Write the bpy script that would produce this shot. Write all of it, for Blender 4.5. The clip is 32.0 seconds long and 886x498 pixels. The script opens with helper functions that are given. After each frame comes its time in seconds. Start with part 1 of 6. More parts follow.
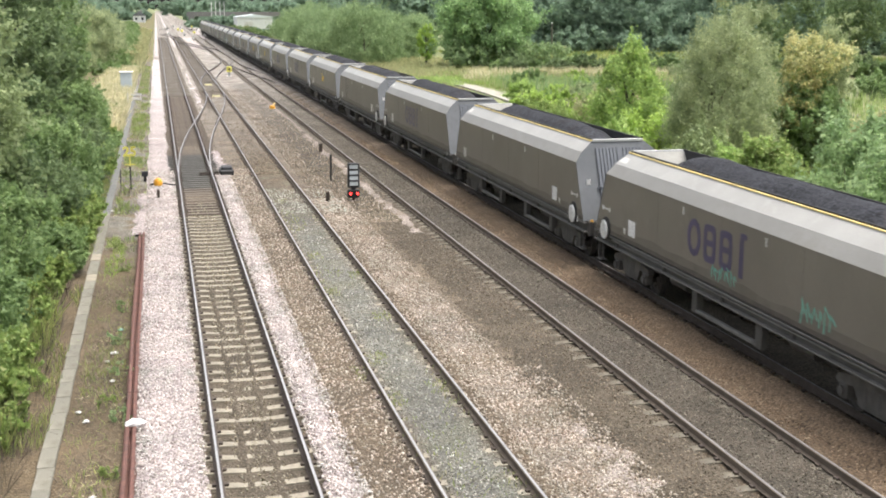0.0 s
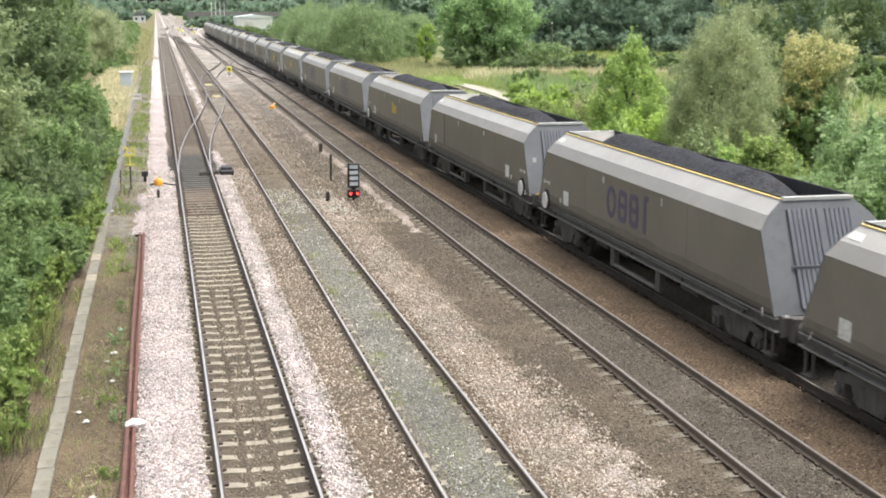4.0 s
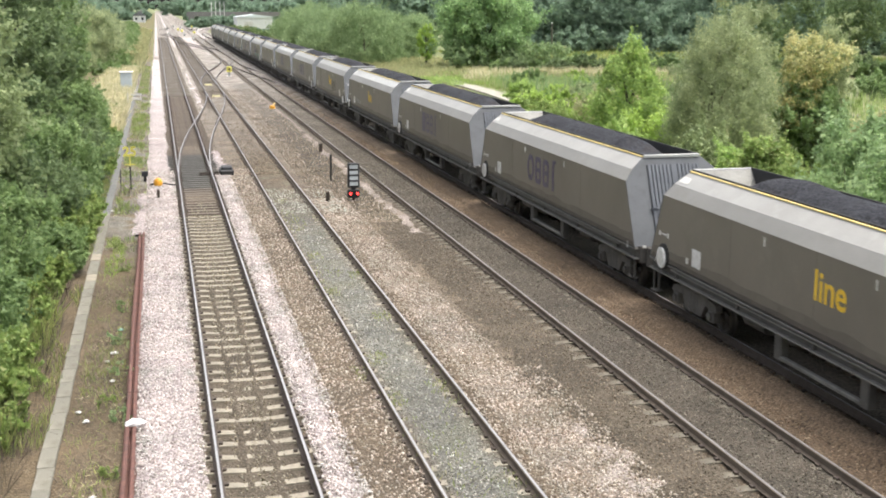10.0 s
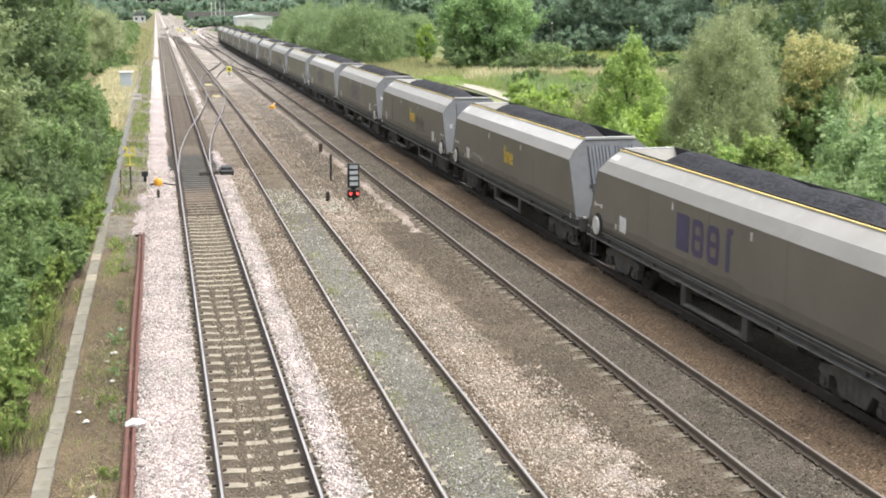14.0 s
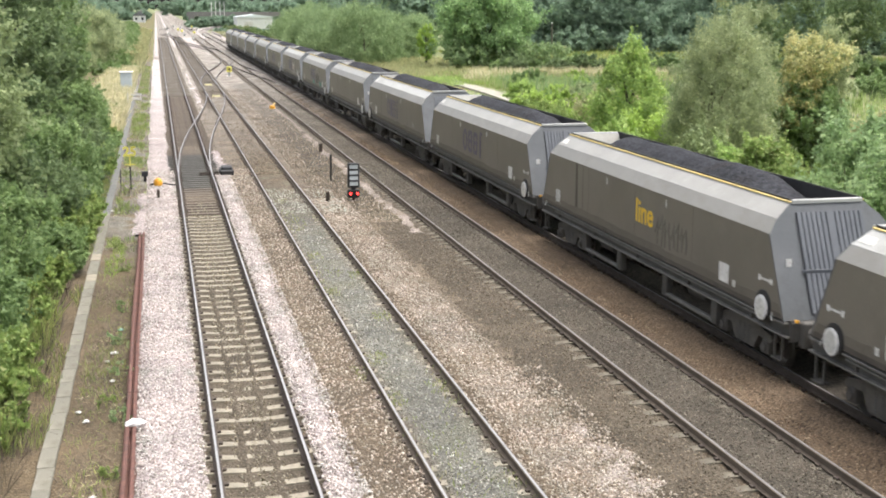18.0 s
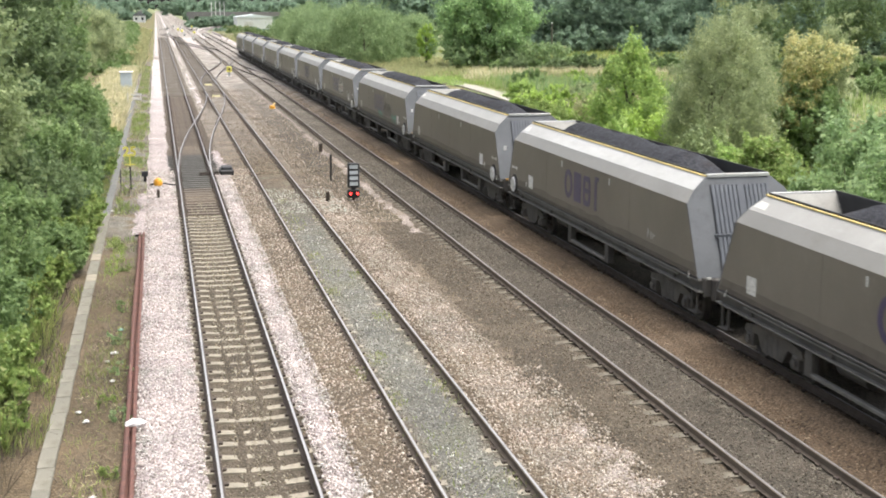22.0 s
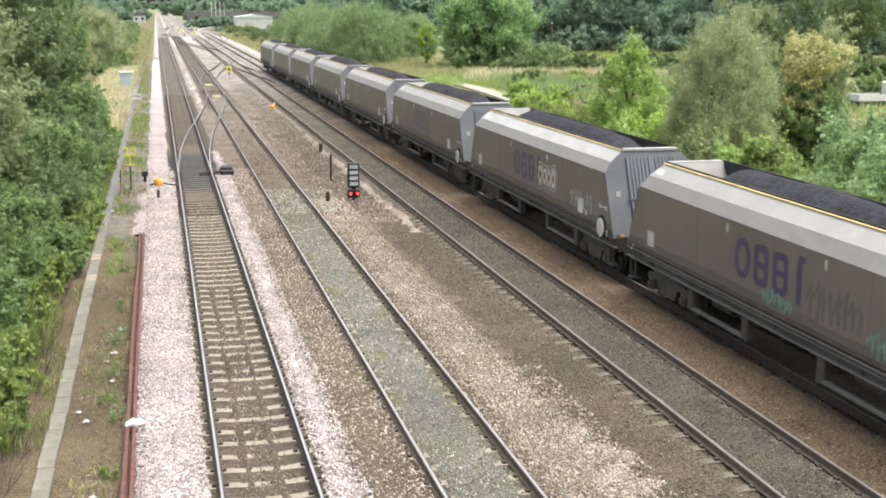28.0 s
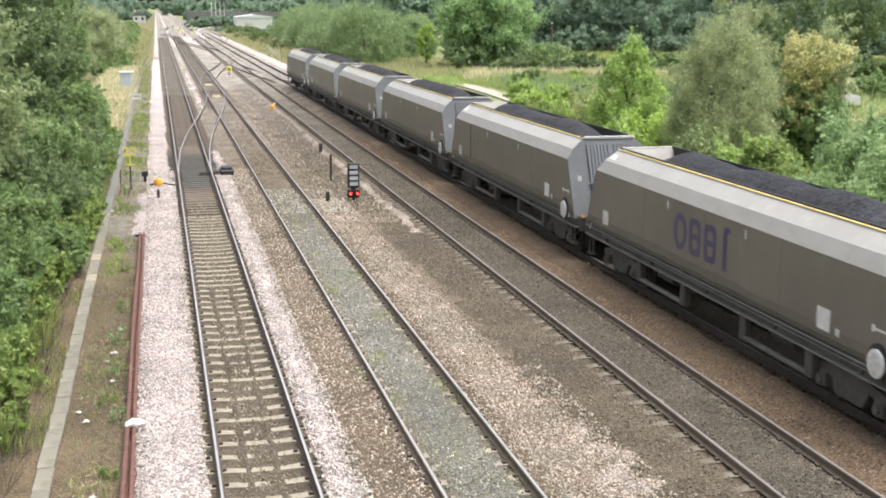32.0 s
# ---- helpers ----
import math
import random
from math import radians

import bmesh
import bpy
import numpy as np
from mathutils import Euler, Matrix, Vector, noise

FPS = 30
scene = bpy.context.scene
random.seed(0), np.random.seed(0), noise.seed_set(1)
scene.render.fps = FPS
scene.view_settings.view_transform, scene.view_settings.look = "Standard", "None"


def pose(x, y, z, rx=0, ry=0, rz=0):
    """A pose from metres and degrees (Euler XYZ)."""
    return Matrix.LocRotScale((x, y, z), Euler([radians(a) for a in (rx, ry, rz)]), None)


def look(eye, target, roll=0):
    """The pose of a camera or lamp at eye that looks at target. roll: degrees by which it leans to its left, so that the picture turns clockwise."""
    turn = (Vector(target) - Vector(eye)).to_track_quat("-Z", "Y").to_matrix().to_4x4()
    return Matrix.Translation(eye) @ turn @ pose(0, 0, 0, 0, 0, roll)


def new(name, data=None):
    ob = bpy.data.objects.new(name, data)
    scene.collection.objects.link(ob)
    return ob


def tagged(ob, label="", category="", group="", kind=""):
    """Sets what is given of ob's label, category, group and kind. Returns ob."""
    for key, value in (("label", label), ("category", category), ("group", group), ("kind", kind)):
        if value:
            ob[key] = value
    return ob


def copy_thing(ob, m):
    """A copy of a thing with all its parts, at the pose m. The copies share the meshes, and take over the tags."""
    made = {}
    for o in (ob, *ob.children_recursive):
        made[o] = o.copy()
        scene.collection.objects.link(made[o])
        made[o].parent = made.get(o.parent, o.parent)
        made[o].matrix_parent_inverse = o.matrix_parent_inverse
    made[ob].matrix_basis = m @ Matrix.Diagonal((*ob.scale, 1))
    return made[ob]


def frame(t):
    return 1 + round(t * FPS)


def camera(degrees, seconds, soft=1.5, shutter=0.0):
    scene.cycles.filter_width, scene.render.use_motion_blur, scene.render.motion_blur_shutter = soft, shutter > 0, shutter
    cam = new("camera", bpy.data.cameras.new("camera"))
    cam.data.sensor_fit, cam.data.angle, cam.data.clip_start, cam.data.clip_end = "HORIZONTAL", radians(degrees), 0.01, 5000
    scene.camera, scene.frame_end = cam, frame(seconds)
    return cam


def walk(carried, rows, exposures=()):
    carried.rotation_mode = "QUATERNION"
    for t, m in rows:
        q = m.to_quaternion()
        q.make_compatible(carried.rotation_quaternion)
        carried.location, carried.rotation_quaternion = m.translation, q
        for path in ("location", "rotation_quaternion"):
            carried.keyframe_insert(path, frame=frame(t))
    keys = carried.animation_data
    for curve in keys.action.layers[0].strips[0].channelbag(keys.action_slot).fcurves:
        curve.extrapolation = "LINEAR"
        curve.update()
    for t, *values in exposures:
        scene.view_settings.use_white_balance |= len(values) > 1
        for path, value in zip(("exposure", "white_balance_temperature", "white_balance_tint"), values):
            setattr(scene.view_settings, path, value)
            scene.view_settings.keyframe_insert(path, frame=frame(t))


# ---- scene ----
# Lengths in metres. y runs along the railway away from the camera, x across it, z = 0 is the top of the rails.
cam = camera(39.0, 32.0, soft=1.9, shutter=0.35)
EYE = pose(0, 0, 7.46, 79.034, 0, -12.719)
walk(cam, [(0, EYE), (32, EYE)])

# ---- light: bright overcast day, soft sun high to the right of the camera ----
SUN_AZ, SUN_EL = radians(102), radians(76)
world = bpy.data.worlds.new("world")
scene.world = world
world.use_nodes = True
wn, wl = world.node_tree.nodes, world.node_tree.links
sky = wn.new("ShaderNodeTexSky")
sky.sky_type = "NISHITA"
sky.sun_disc = False
sky.sun_elevation, sky.sun_rotation = SUN_EL, SUN_AZ
sky.air_density, sky.dust_density, sky.ozone_density = 1.0, 6.0, 0.6
cloud = wn.new("ShaderNodeHueSaturation")  # cloud cover greys the blue of the sky
cloud.inputs["Saturation"].default_value = 0.44
wl.new(sky.outputs["Color"], cloud.inputs["Color"])
wl.new(cloud.outputs["Color"], wn["Background"].inputs["Color"])
wn["Background"].inputs["Strength"].default_value = 0.15
sun_data = bpy.data.lights.new("sun", "SUN")
sun_data.energy, sun_data.angle, sun_data.color = 1.4, radians(35), (1.0, 0.97, 0.94)
sun = new("sun", sun_data)
sun.matrix_world = look((0, 0, 60), (-60 * math.sin(SUN_AZ) / math.tan(SUN_EL), -60 * math.cos(SUN_AZ) / math.tan(SUN_EL), 0))
scene.view_settings.exposure = 1.17


# ---- materials ----
def shader(name):
    m = bpy.data.materials.new(name)
    m.use_nodes = True
    return m, m.node_tree.nodes, m.node_tree.links, m.node_tree.nodes["Principled BSDF"]


def ramp(n, l, fac, stops):
    r = n.new("ShaderNodeValToRGB")
    while len(r.color_ramp.elements) < len(stops):
        r.color_ramp.elements.new(0.5)
    for e, (p, c) in zip(r.color_ramp.elements, stops):
        e.position, e.color = p, (*c, 1)
    l.new(fac, r.inputs["Fac"])
    return r.outputs["Color"]


def noise_tex(n, l, vec, scale, detail=6, rough=0.6):
    t = n.new("ShaderNodeTexNoise")
    t.inputs["Scale"].default_value, t.inputs["Detail"].default_value, t.inputs["Roughness"].default_value = scale, detail, rough
    l.new(vec, t.inputs["Vector"])
    return t.outputs["Fac"]


def mixed(n, l, kind, fac, a, b):
    x = n.new("ShaderNodeMix")
    x.data_type, x.blend_type = "RGBA", kind
    for sock, v in ((x.inputs[0], fac), (x.inputs[6], a), (x.inputs[7], b)):
        if isinstance(v, (int, float)):
            sock.default_value = v
        elif isinstance(v, tuple):
            sock.default_value = (*v, 1)
        else:
            l.new(v, sock)
    return x.outputs[2]


def bumped(n, l, b, height, strength, distance):
    u = n.new("ShaderNodeBump")
    u.inputs["Strength"].default_value, u.inputs["Distance"].default_value = strength, distance
    l.new(height, u.inputs["Height"])
    l.new(u.outputs["Normal"], b.inputs["Normal"])


def surface(name, c1, c2, scale=3.0, rough=0.7, metal=0.0, bump=0.3, fine=40.0, streak=(1, 1, 1), vary=0.15, dirt=None, dirt_at=(0.5, 0.7)):
    """Two tones in broad patches and fine grain, with relief; an optional third tone as stains."""
    m, n, l, b = shader(name)
    tc = n.new("ShaderNodeTexCoord")
    mp = n.new("ShaderNodeMapping")
    mp.inputs["Scale"].default_value = streak
    l.new(tc.outputs["Object"], mp.inputs["Vector"])
    v = mp.outputs["Vector"]
    broad, grain = noise_tex(n, l, v, scale), noise_tex(n, l, v, fine, 3)
    col = ramp(n, l, broad, [(0.35, c1), (0.65, c2)])
    if dirt:
        st = ramp(n, l, noise_tex(n, l, v, scale * 2.3, 8, 0.7), [(dirt_at[0], (0, 0, 0)), (dirt_at[1], (1, 1, 1))])
        col = mixed(n, l, "MIX", st, col, dirt)
    col = mixed(n, l, "MULTIPLY", vary * 2.5, col, ramp(n, l, grain, [(0.3, (0.55, 0.55, 0.55)), (0.7, (1.15, 1.15, 1.15))]))
    info = n.new("ShaderNodeObjectInfo")
    col = mixed(n, l, "MULTIPLY", vary * 2, col, ramp(n, l, info.outputs["Random"], [(0, (0.7, 0.7, 0.7)), (1, (1.2, 1.2, 1.2))]))
    l.new(col, b.inputs["Base Color"])
    b.inputs["Roughness"].default_value, b.inputs["Metallic"].default_value = rough, metal
    bumped(n, l, b, grain, bump, 0.01)
    return m


def stones(name, tones, size=0.055, stain=None, stain_scale=0.35, stain_at=(0.45, 0.7), bump=1.0, fade=()):
    """Crushed stone: every cell its own tone, gaps dark, broad stains; fade: (tones, axis, from, to, raggedness) where
    another stone or haze tone takes over.
    """
    m, n, l, b = shader(name)
    tc = n.new("ShaderNodeTexCoord")
    v = tc.outputs["Object"]
    vo = n.new("ShaderNodeTexVoronoi")
    vo.inputs["Scale"].default_value = 1 / size
    l.new(v, vo.inputs["Vector"])
    sep = n.new("ShaderNodeSeparateColor")
    l.new(vo.outputs["Color"], sep.inputs["Color"])
    k = len(tones) - 1
    col = ramp(n, l, sep.outputs["Red"], [(i / k, c) for i, c in enumerate(tones)])
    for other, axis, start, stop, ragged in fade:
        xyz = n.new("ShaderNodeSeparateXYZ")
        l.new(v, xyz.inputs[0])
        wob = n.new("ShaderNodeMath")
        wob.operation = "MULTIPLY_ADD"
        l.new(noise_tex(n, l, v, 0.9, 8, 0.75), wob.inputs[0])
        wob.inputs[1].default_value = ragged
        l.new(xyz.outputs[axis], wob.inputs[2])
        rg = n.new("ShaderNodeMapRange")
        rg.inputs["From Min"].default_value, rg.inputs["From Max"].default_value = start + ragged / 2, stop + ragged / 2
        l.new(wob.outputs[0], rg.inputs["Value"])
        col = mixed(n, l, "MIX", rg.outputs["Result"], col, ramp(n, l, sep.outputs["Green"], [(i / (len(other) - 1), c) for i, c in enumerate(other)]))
    gap = ramp(n, l, vo.outputs["Distance"], [(0.0, (1.1, 1.1, 1.1)), (0.5, (0.8, 0.8, 0.8)), (0.75, (0.44, 0.44, 0.44))])
    col = mixed(n, l, "MULTIPLY", 1.0, col, gap)
    if stain:
        s = ramp(n, l, noise_tex(n, l, v, stain_scale, 7, 0.65), [(stain_at[0], (0, 0, 0)), (stain_at[1], (1, 1, 1))])
        col = mixed(n, l, "MIX", s, col, mixed(n, l, "MULTIPLY", 1.0, gap, stain))
    broad = ramp(n, l, noise_tex(n, l, v, 0.33, 9, 0.74), [(0.33, (0.64, 0.64, 0.65)), (0.67, (1.2, 1.19, 1.17))])
    col = mixed(n, l, "MULTIPLY", 1.0, col, broad)
    l.new(col, b.inputs["Base Color"])
    b.inputs["Roughness"].default_value = 0.95
    b.inputs["Specular IOR Level"].default_value = 0.2
    inv = n.new("ShaderNodeMath")
    inv.operation = "SUBTRACT"
    inv.inputs[0].default_value = 1.0
    l.new(vo.outputs["Distance"], inv.inputs[1])
    bumped(n, l, b, inv.outputs[0], bump, 0.03)
    return m


def leafy(name, tones, passing=0.35, rough=0.55, gloss=0.3):
    """Leaves: each its own tone, some light passing through."""
    m, n, l, b = shader(name)
    geo = n.new("ShaderNodeNewGeometry")
    tc = n.new("ShaderNodeTexCoord")
    k = len(tones) - 1
    col = ramp(n, l, geo.outputs["Random Per Island"], [(i / k, c) for i, c in enumerate(tones)])
    big = ramp(n, l, noise_tex(n, l, tc.outputs["Object"], 0.9, 3), [(0.3, (0.72, 0.76, 0.7)), (0.7, (1.25, 1.2, 1.15))])
    col = mixed(n, l, "MULTIPLY", 1.0, col, big)
    l.new(col, b.inputs["Base Color"])
    b.inputs["Roughness"].default_value = rough
    b.inputs["Specular IOR Level"].default_value = gloss
    tr = n.new("ShaderNodeBsdfTranslucent")
    l.new(col, tr.inputs["Color"])
    mx = n.new("ShaderNodeMixShader")
    mx.inputs[0].default_value = passing
    l.new(b.outputs[0], mx.inputs[1])
    l.new(tr.outputs[0], mx.inputs[2])
    l.new(mx.outputs[0], n["Material Output"].inputs["Surface"])
    return m


def glowing(name, color, power):
    m, n, l, b = shader(name)
    b.inputs["Base Color"].default_value = (*color, 1)
    b.inputs["Emission Color"].default_value = (*color, 1)
    b.inputs["Emission Strength"].default_value = power
    return m


BROWN_MIX = [(0.115, 0.088, 0.06), (0.16, 0.125, 0.088), (0.23, 0.188, 0.137), (0.09, 0.07, 0.049)]
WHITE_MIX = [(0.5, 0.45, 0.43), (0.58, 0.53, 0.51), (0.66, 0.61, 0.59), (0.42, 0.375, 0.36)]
# pale tones for the far ballast: distance haze put into the stone colour
HAZE_MIX = [(0.33, 0.3, 0.262), (0.41, 0.376, 0.336), (0.53, 0.497, 0.452), (0.265, 0.238, 0.204)]
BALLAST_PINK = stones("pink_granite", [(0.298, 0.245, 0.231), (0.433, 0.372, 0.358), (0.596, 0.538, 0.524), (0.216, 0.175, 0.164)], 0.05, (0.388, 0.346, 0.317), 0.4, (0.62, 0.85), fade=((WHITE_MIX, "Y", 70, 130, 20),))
BALLAST_BROWN = stones("brown_ballast", [(0.103, 0.077, 0.051), (0.141, 0.108, 0.074), (0.208, 0.166, 0.118), (0.082, 0.061, 0.042)], 0.045, (0.169, 0.137, 0.100), 0.3, fade=((HAZE_MIX, "Y", 42, 135, 24),))
BALLAST_BED = stones("dark_bed_ballast", [(0.077, 0.061, 0.043), (0.104, 0.085, 0.061), (0.162, 0.137, 0.104), (0.061, 0.050, 0.035)], 0.045, (0.14, 0.116, 0.086), 0.4, fade=((HAZE_MIX, "Y", 66, 150, 24),))
BALLAST_TAN = stones("tan_ballast", [(0.165, 0.132, 0.1), (0.262, 0.22, 0.177), (0.4, 0.35, 0.297), (0.118, 0.092, 0.068)], 0.036, (0.224, 0.178, 0.130), 0.5, (0.4, 0.64), fade=((BROWN_MIX, "Y", 34, 44, 9), (BROWN_MIX, "X", 6.9, 7.5, 1.0)))
BALLAST_GREY = stones("grey_ballast", [(0.134, 0.129, 0.105), (0.185, 0.181, 0.152), (0.3, 0.296, 0.265), (0.1, 0.096, 0.077)], 0.045, (0.19, 0.185, 0.135), 0.6, (0.48, 0.66), fade=((BROWN_MIX, "Y", 40, 56, 14), (BROWN_MIX, "X", 4.5, 4.05, 0.8), (BROWN_MIX, "X", 5.2, 5.6, 0.8)))
BALLAST_DARK = stones("oily_ballast", [(0.074, 0.062, 0.047), (0.104, 0.089, 0.068), (0.147, 0.128, 0.100), (0.054, 0.046, 0.034)], 0.045, (0.110, 0.095, 0.076), 0.4, fade=((HAZE_MIX, "Y", 66, 160, 24),))
BALLAST_WHITE = stones("fresh_white_ballast", [(0.475, 0.419, 0.393), (0.557, 0.500, 0.474), (0.639, 0.581, 0.555), (0.392, 0.341, 0.323)], 0.06, (0.372, 0.321, 0.273), 0.35, (0.52, 0.66))
BALLAST_SAND = stones("sandy_ballast", [(0.26, 0.215, 0.18), (0.36, 0.308, 0.268), (0.5, 0.44, 0.4), (0.19, 0.155, 0.125)], 0.045, (0.22, 0.18, 0.14), 0.9, (0.45, 0.62))
BALLAST_OIL = stones("oil_soaked_ballast", [(0.04, 0.04, 0.034), (0.06, 0.058, 0.048), (0.085, 0.08, 0.068), (0.03, 0.03, 0.025)], 0.045, fade=((BROWN_MIX, "Y", 54, 51.5, 3), (BROWN_MIX, "Y", 66, 70, 4)))
BALLAST_RUST = stones("rust_ballast", [(0.115, 0.079, 0.048), (0.158, 0.112, 0.071), (0.222, 0.165, 0.110), (0.079, 0.055, 0.036)], 0.045, (0.143, 0.105, 0.071), 0.4, fade=((HAZE_MIX, "Y", 60, 150, 24),))
SOIL = stones("cess_soil", [(0.108, 0.08, 0.05), (0.15, 0.113, 0.071), (0.222, 0.178, 0.118), (0.08, 0.059, 0.036)], 0.035, (0.16, 0.122, 0.074), 1.1, (0.48, 0.62), 0.7, fade=(([(0.16, 0.15, 0.125), (0.22, 0.207, 0.175), (0.3, 0.285, 0.245), (0.13, 0.12, 0.098)], "Y", 36, 46, 7),))
MEADOW = surface("meadow", (0.12, 0.155, 0.055), (0.19, 0.21, 0.085), 0.12, 0.95, 0, 0.6, 6.0, vary=0.2, dirt=(0.24, 0.22, 0.12), dirt_at=(0.5, 0.7))
VERGE = surface("verge", (0.085, 0.102, 0.030), (0.162, 0.128, 0.051), 0.5, 0.95, 0, 0.6, 12.0, vary=0.2, dirt=(0.209, 0.145, 0.085))
RAIL_SIDE = surface("rusty_rail", (0.043, 0.030, 0.021), (0.067, 0.050, 0.039), 4, 0.8, 0.0, 0.3)
RAIL_DUSTY = surface("dusty_rust_rail", (0.105, 0.079, 0.056), (0.142, 0.112, 0.083), 4, 0.85, 0.0, 0.3)
RAIL_TOP = surface("polished_rail", (0.246, 0.247, 0.249), (0.302, 0.301, 0.302), 2, 0.5, 0.1, 0.05, vary=0.05)
DUSTY_YELLOW = surface("dusty_yellow_paint", (0.36, 0.33, 0.15), (0.44, 0.4, 0.19), 3, 0.7, dirt=(0.28, 0.24, 0.15))
RAIL_WORN = surface("worn_rail", (0.15, 0.145, 0.14), (0.19, 0.182, 0.175), 2, 0.6, 0.1, 0.05, vary=0.05)
RAIL_DULL = surface("old_rail", (0.101, 0.042, 0.031), (0.149, 0.066, 0.048), 3, 0.8, 0.0, 0.4, dirt=(0.059, 0.033, 0.027))
CONCRETE = surface("sleeper_concrete", (0.215, 0.192, 0.145), (0.305, 0.275, 0.212), 3, 0.9, 0, 0.3, dirt=(0.165, 0.133, 0.092), dirt_at=(0.5, 0.75))
SLEEPER_FAR = surface("pale_far_sleepers", (0.15, 0.13, 0.104), (0.205, 0.182, 0.15), 0.3, 0.9, 0, 0.3, dirt=(0.15, 0.128, 0.1), dirt_at=(0.5, 0.7))
CONCRETE_DIRTY = surface("dirty_concrete", (0.112, 0.099, 0.073), (0.158, 0.141, 0.106), 3, 0.9, 0, 0.3, dirt=(0.094, 0.077, 0.055), dirt_at=(0.45, 0.65))
TIMBER = surface("sleeper_timber", (0.098, 0.079, 0.061), (0.15, 0.122, 0.096), 3, 0.9, 0, 0.5, streak=(1, 6, 6), dirt=(0.158, 0.130, 0.097))
TIMBER_OIL = surface("oily_timber", (0.035, 0.033, 0.028), (0.06, 0.056, 0.046), 3, 0.7, 0, 0.5, streak=(1, 6, 6))
TROUGH = surface("trough_concrete", (0.15, 0.142, 0.112), (0.232, 0.22, 0.178), 0.7, 0.9, 0, 0.4, dirt=(0.105, 0.096, 0.068), dirt_at=(0.48, 0.7), vary=0.22)
# darker, greyer concrete for the trough lids from y = 48 on
TROUGH_DARK = surface("dark_trough_concrete", (0.125, 0.127, 0.118), (0.175, 0.177, 0.166), 1.5, 0.9, 0, 0.4, dirt=(0.09, 0.092, 0.078), dirt_at=(0.5, 0.8), vary=0.2)
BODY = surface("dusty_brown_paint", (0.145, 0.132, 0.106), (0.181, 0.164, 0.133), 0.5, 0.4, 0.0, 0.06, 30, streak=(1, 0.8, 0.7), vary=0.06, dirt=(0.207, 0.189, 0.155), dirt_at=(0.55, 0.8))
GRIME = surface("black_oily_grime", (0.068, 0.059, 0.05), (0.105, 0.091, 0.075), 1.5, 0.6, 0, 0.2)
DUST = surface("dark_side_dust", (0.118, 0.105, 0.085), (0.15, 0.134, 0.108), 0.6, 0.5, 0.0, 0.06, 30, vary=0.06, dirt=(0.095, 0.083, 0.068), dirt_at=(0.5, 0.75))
STREAK = surface("soot_streak", (0.075, 0.064, 0.052), (0.095, 0.082, 0.067), 3, 0.6)
CREAM_SPRAY = surface("cream_spray", (0.5, 0.47, 0.4), (0.6, 0.57, 0.5), 5, 0.6)
BODY_SEAM = surface("weld_seam", (0.134, 0.12, 0.096), (0.162, 0.146, 0.118), 2, 0.5)
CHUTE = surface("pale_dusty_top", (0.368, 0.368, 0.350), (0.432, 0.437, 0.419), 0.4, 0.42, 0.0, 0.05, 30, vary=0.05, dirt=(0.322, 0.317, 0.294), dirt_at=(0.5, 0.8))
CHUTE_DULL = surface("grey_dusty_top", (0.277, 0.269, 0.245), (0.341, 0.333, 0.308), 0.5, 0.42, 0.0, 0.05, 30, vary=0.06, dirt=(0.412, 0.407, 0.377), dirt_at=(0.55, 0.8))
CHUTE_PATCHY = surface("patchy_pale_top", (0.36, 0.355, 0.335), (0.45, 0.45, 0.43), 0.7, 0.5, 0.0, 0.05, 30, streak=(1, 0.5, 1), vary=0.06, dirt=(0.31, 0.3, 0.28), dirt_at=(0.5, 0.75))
# steep shoulder below the fold, a darker grey than the top sheets
SHOULDER = surface("darker_grey_shoulder", (0.194, 0.187, 0.168), (0.244, 0.235, 0.214), 0.5, 0.45, 0.0, 0.05, 30, streak=(1, 0.6, 1), vary=0.06, dirt=(0.170, 0.158, 0.134), dirt_at=(0.5, 0.8))
END_GREY = surface("grey_end_paint", (0.082, 0.088, 0.093), (0.110, 0.115, 0.120), 0.8, 0.5, 0.0, 0.1, 25, vary=0.08, dirt=(0.050, 0.051, 0.050), dirt_at=(0.5, 0.8))
RIB_GREY = surface("grey_ribs", (0.085, 0.092, 0.104), (0.112, 0.120, 0.133), 1.2, 0.5, 0.0, 0.1, 25, vary=0.06)
RECESS = surface("dark_recess", (0.034, 0.035, 0.038), (0.052, 0.053, 0.056), 2, 0.8)
# underframe grey made paler: light caught along the edges put into the colour
LIT_FLANGE = surface("lit_edge_flange", (0.114, 0.109, 0.095), (0.162, 0.155, 0.138), 2.5, 0.65, 0, 0.2, dirt=(0.081, 0.075, 0.066))
FRAME = surface("grimy_underframe", (0.058, 0.053, 0.047), (0.09, 0.085, 0.076), 2.5, 0.75, 0, 0.3, dirt=(0.095, 0.082, 0.069), dirt_at=(0.5, 0.75))
BOGIE = surface("bogie_grime", (0.062, 0.057, 0.05), (0.11, 0.1, 0.087), 3, 0.8, 0, 0.3)
WHEEL = surface("wheel_steel", (0.055, 0.049, 0.045), (0.103, 0.094, 0.081), 4, 0.5, 0.5)
COAL = stones("coal", [(0.028, 0.029, 0.033), (0.040, 0.042, 0.048), (0.058, 0.061, 0.072), (0.022, 0.022, 0.026)], 0.06, (0.034, 0.027, 0.023), 0.5, (0.56, 0.72), bump=0.5)
INNER = surface("coal_stained_lining", (0.016, 0.016, 0.017), (0.028, 0.028, 0.028), 1.5, 0.8)
LINING = surface("bare_steel_lining", (0.237, 0.228, 0.203), (0.316, 0.310, 0.275), 1.2, 0.55, 0.0, 0.1, dirt=(0.158, 0.151, 0.134))
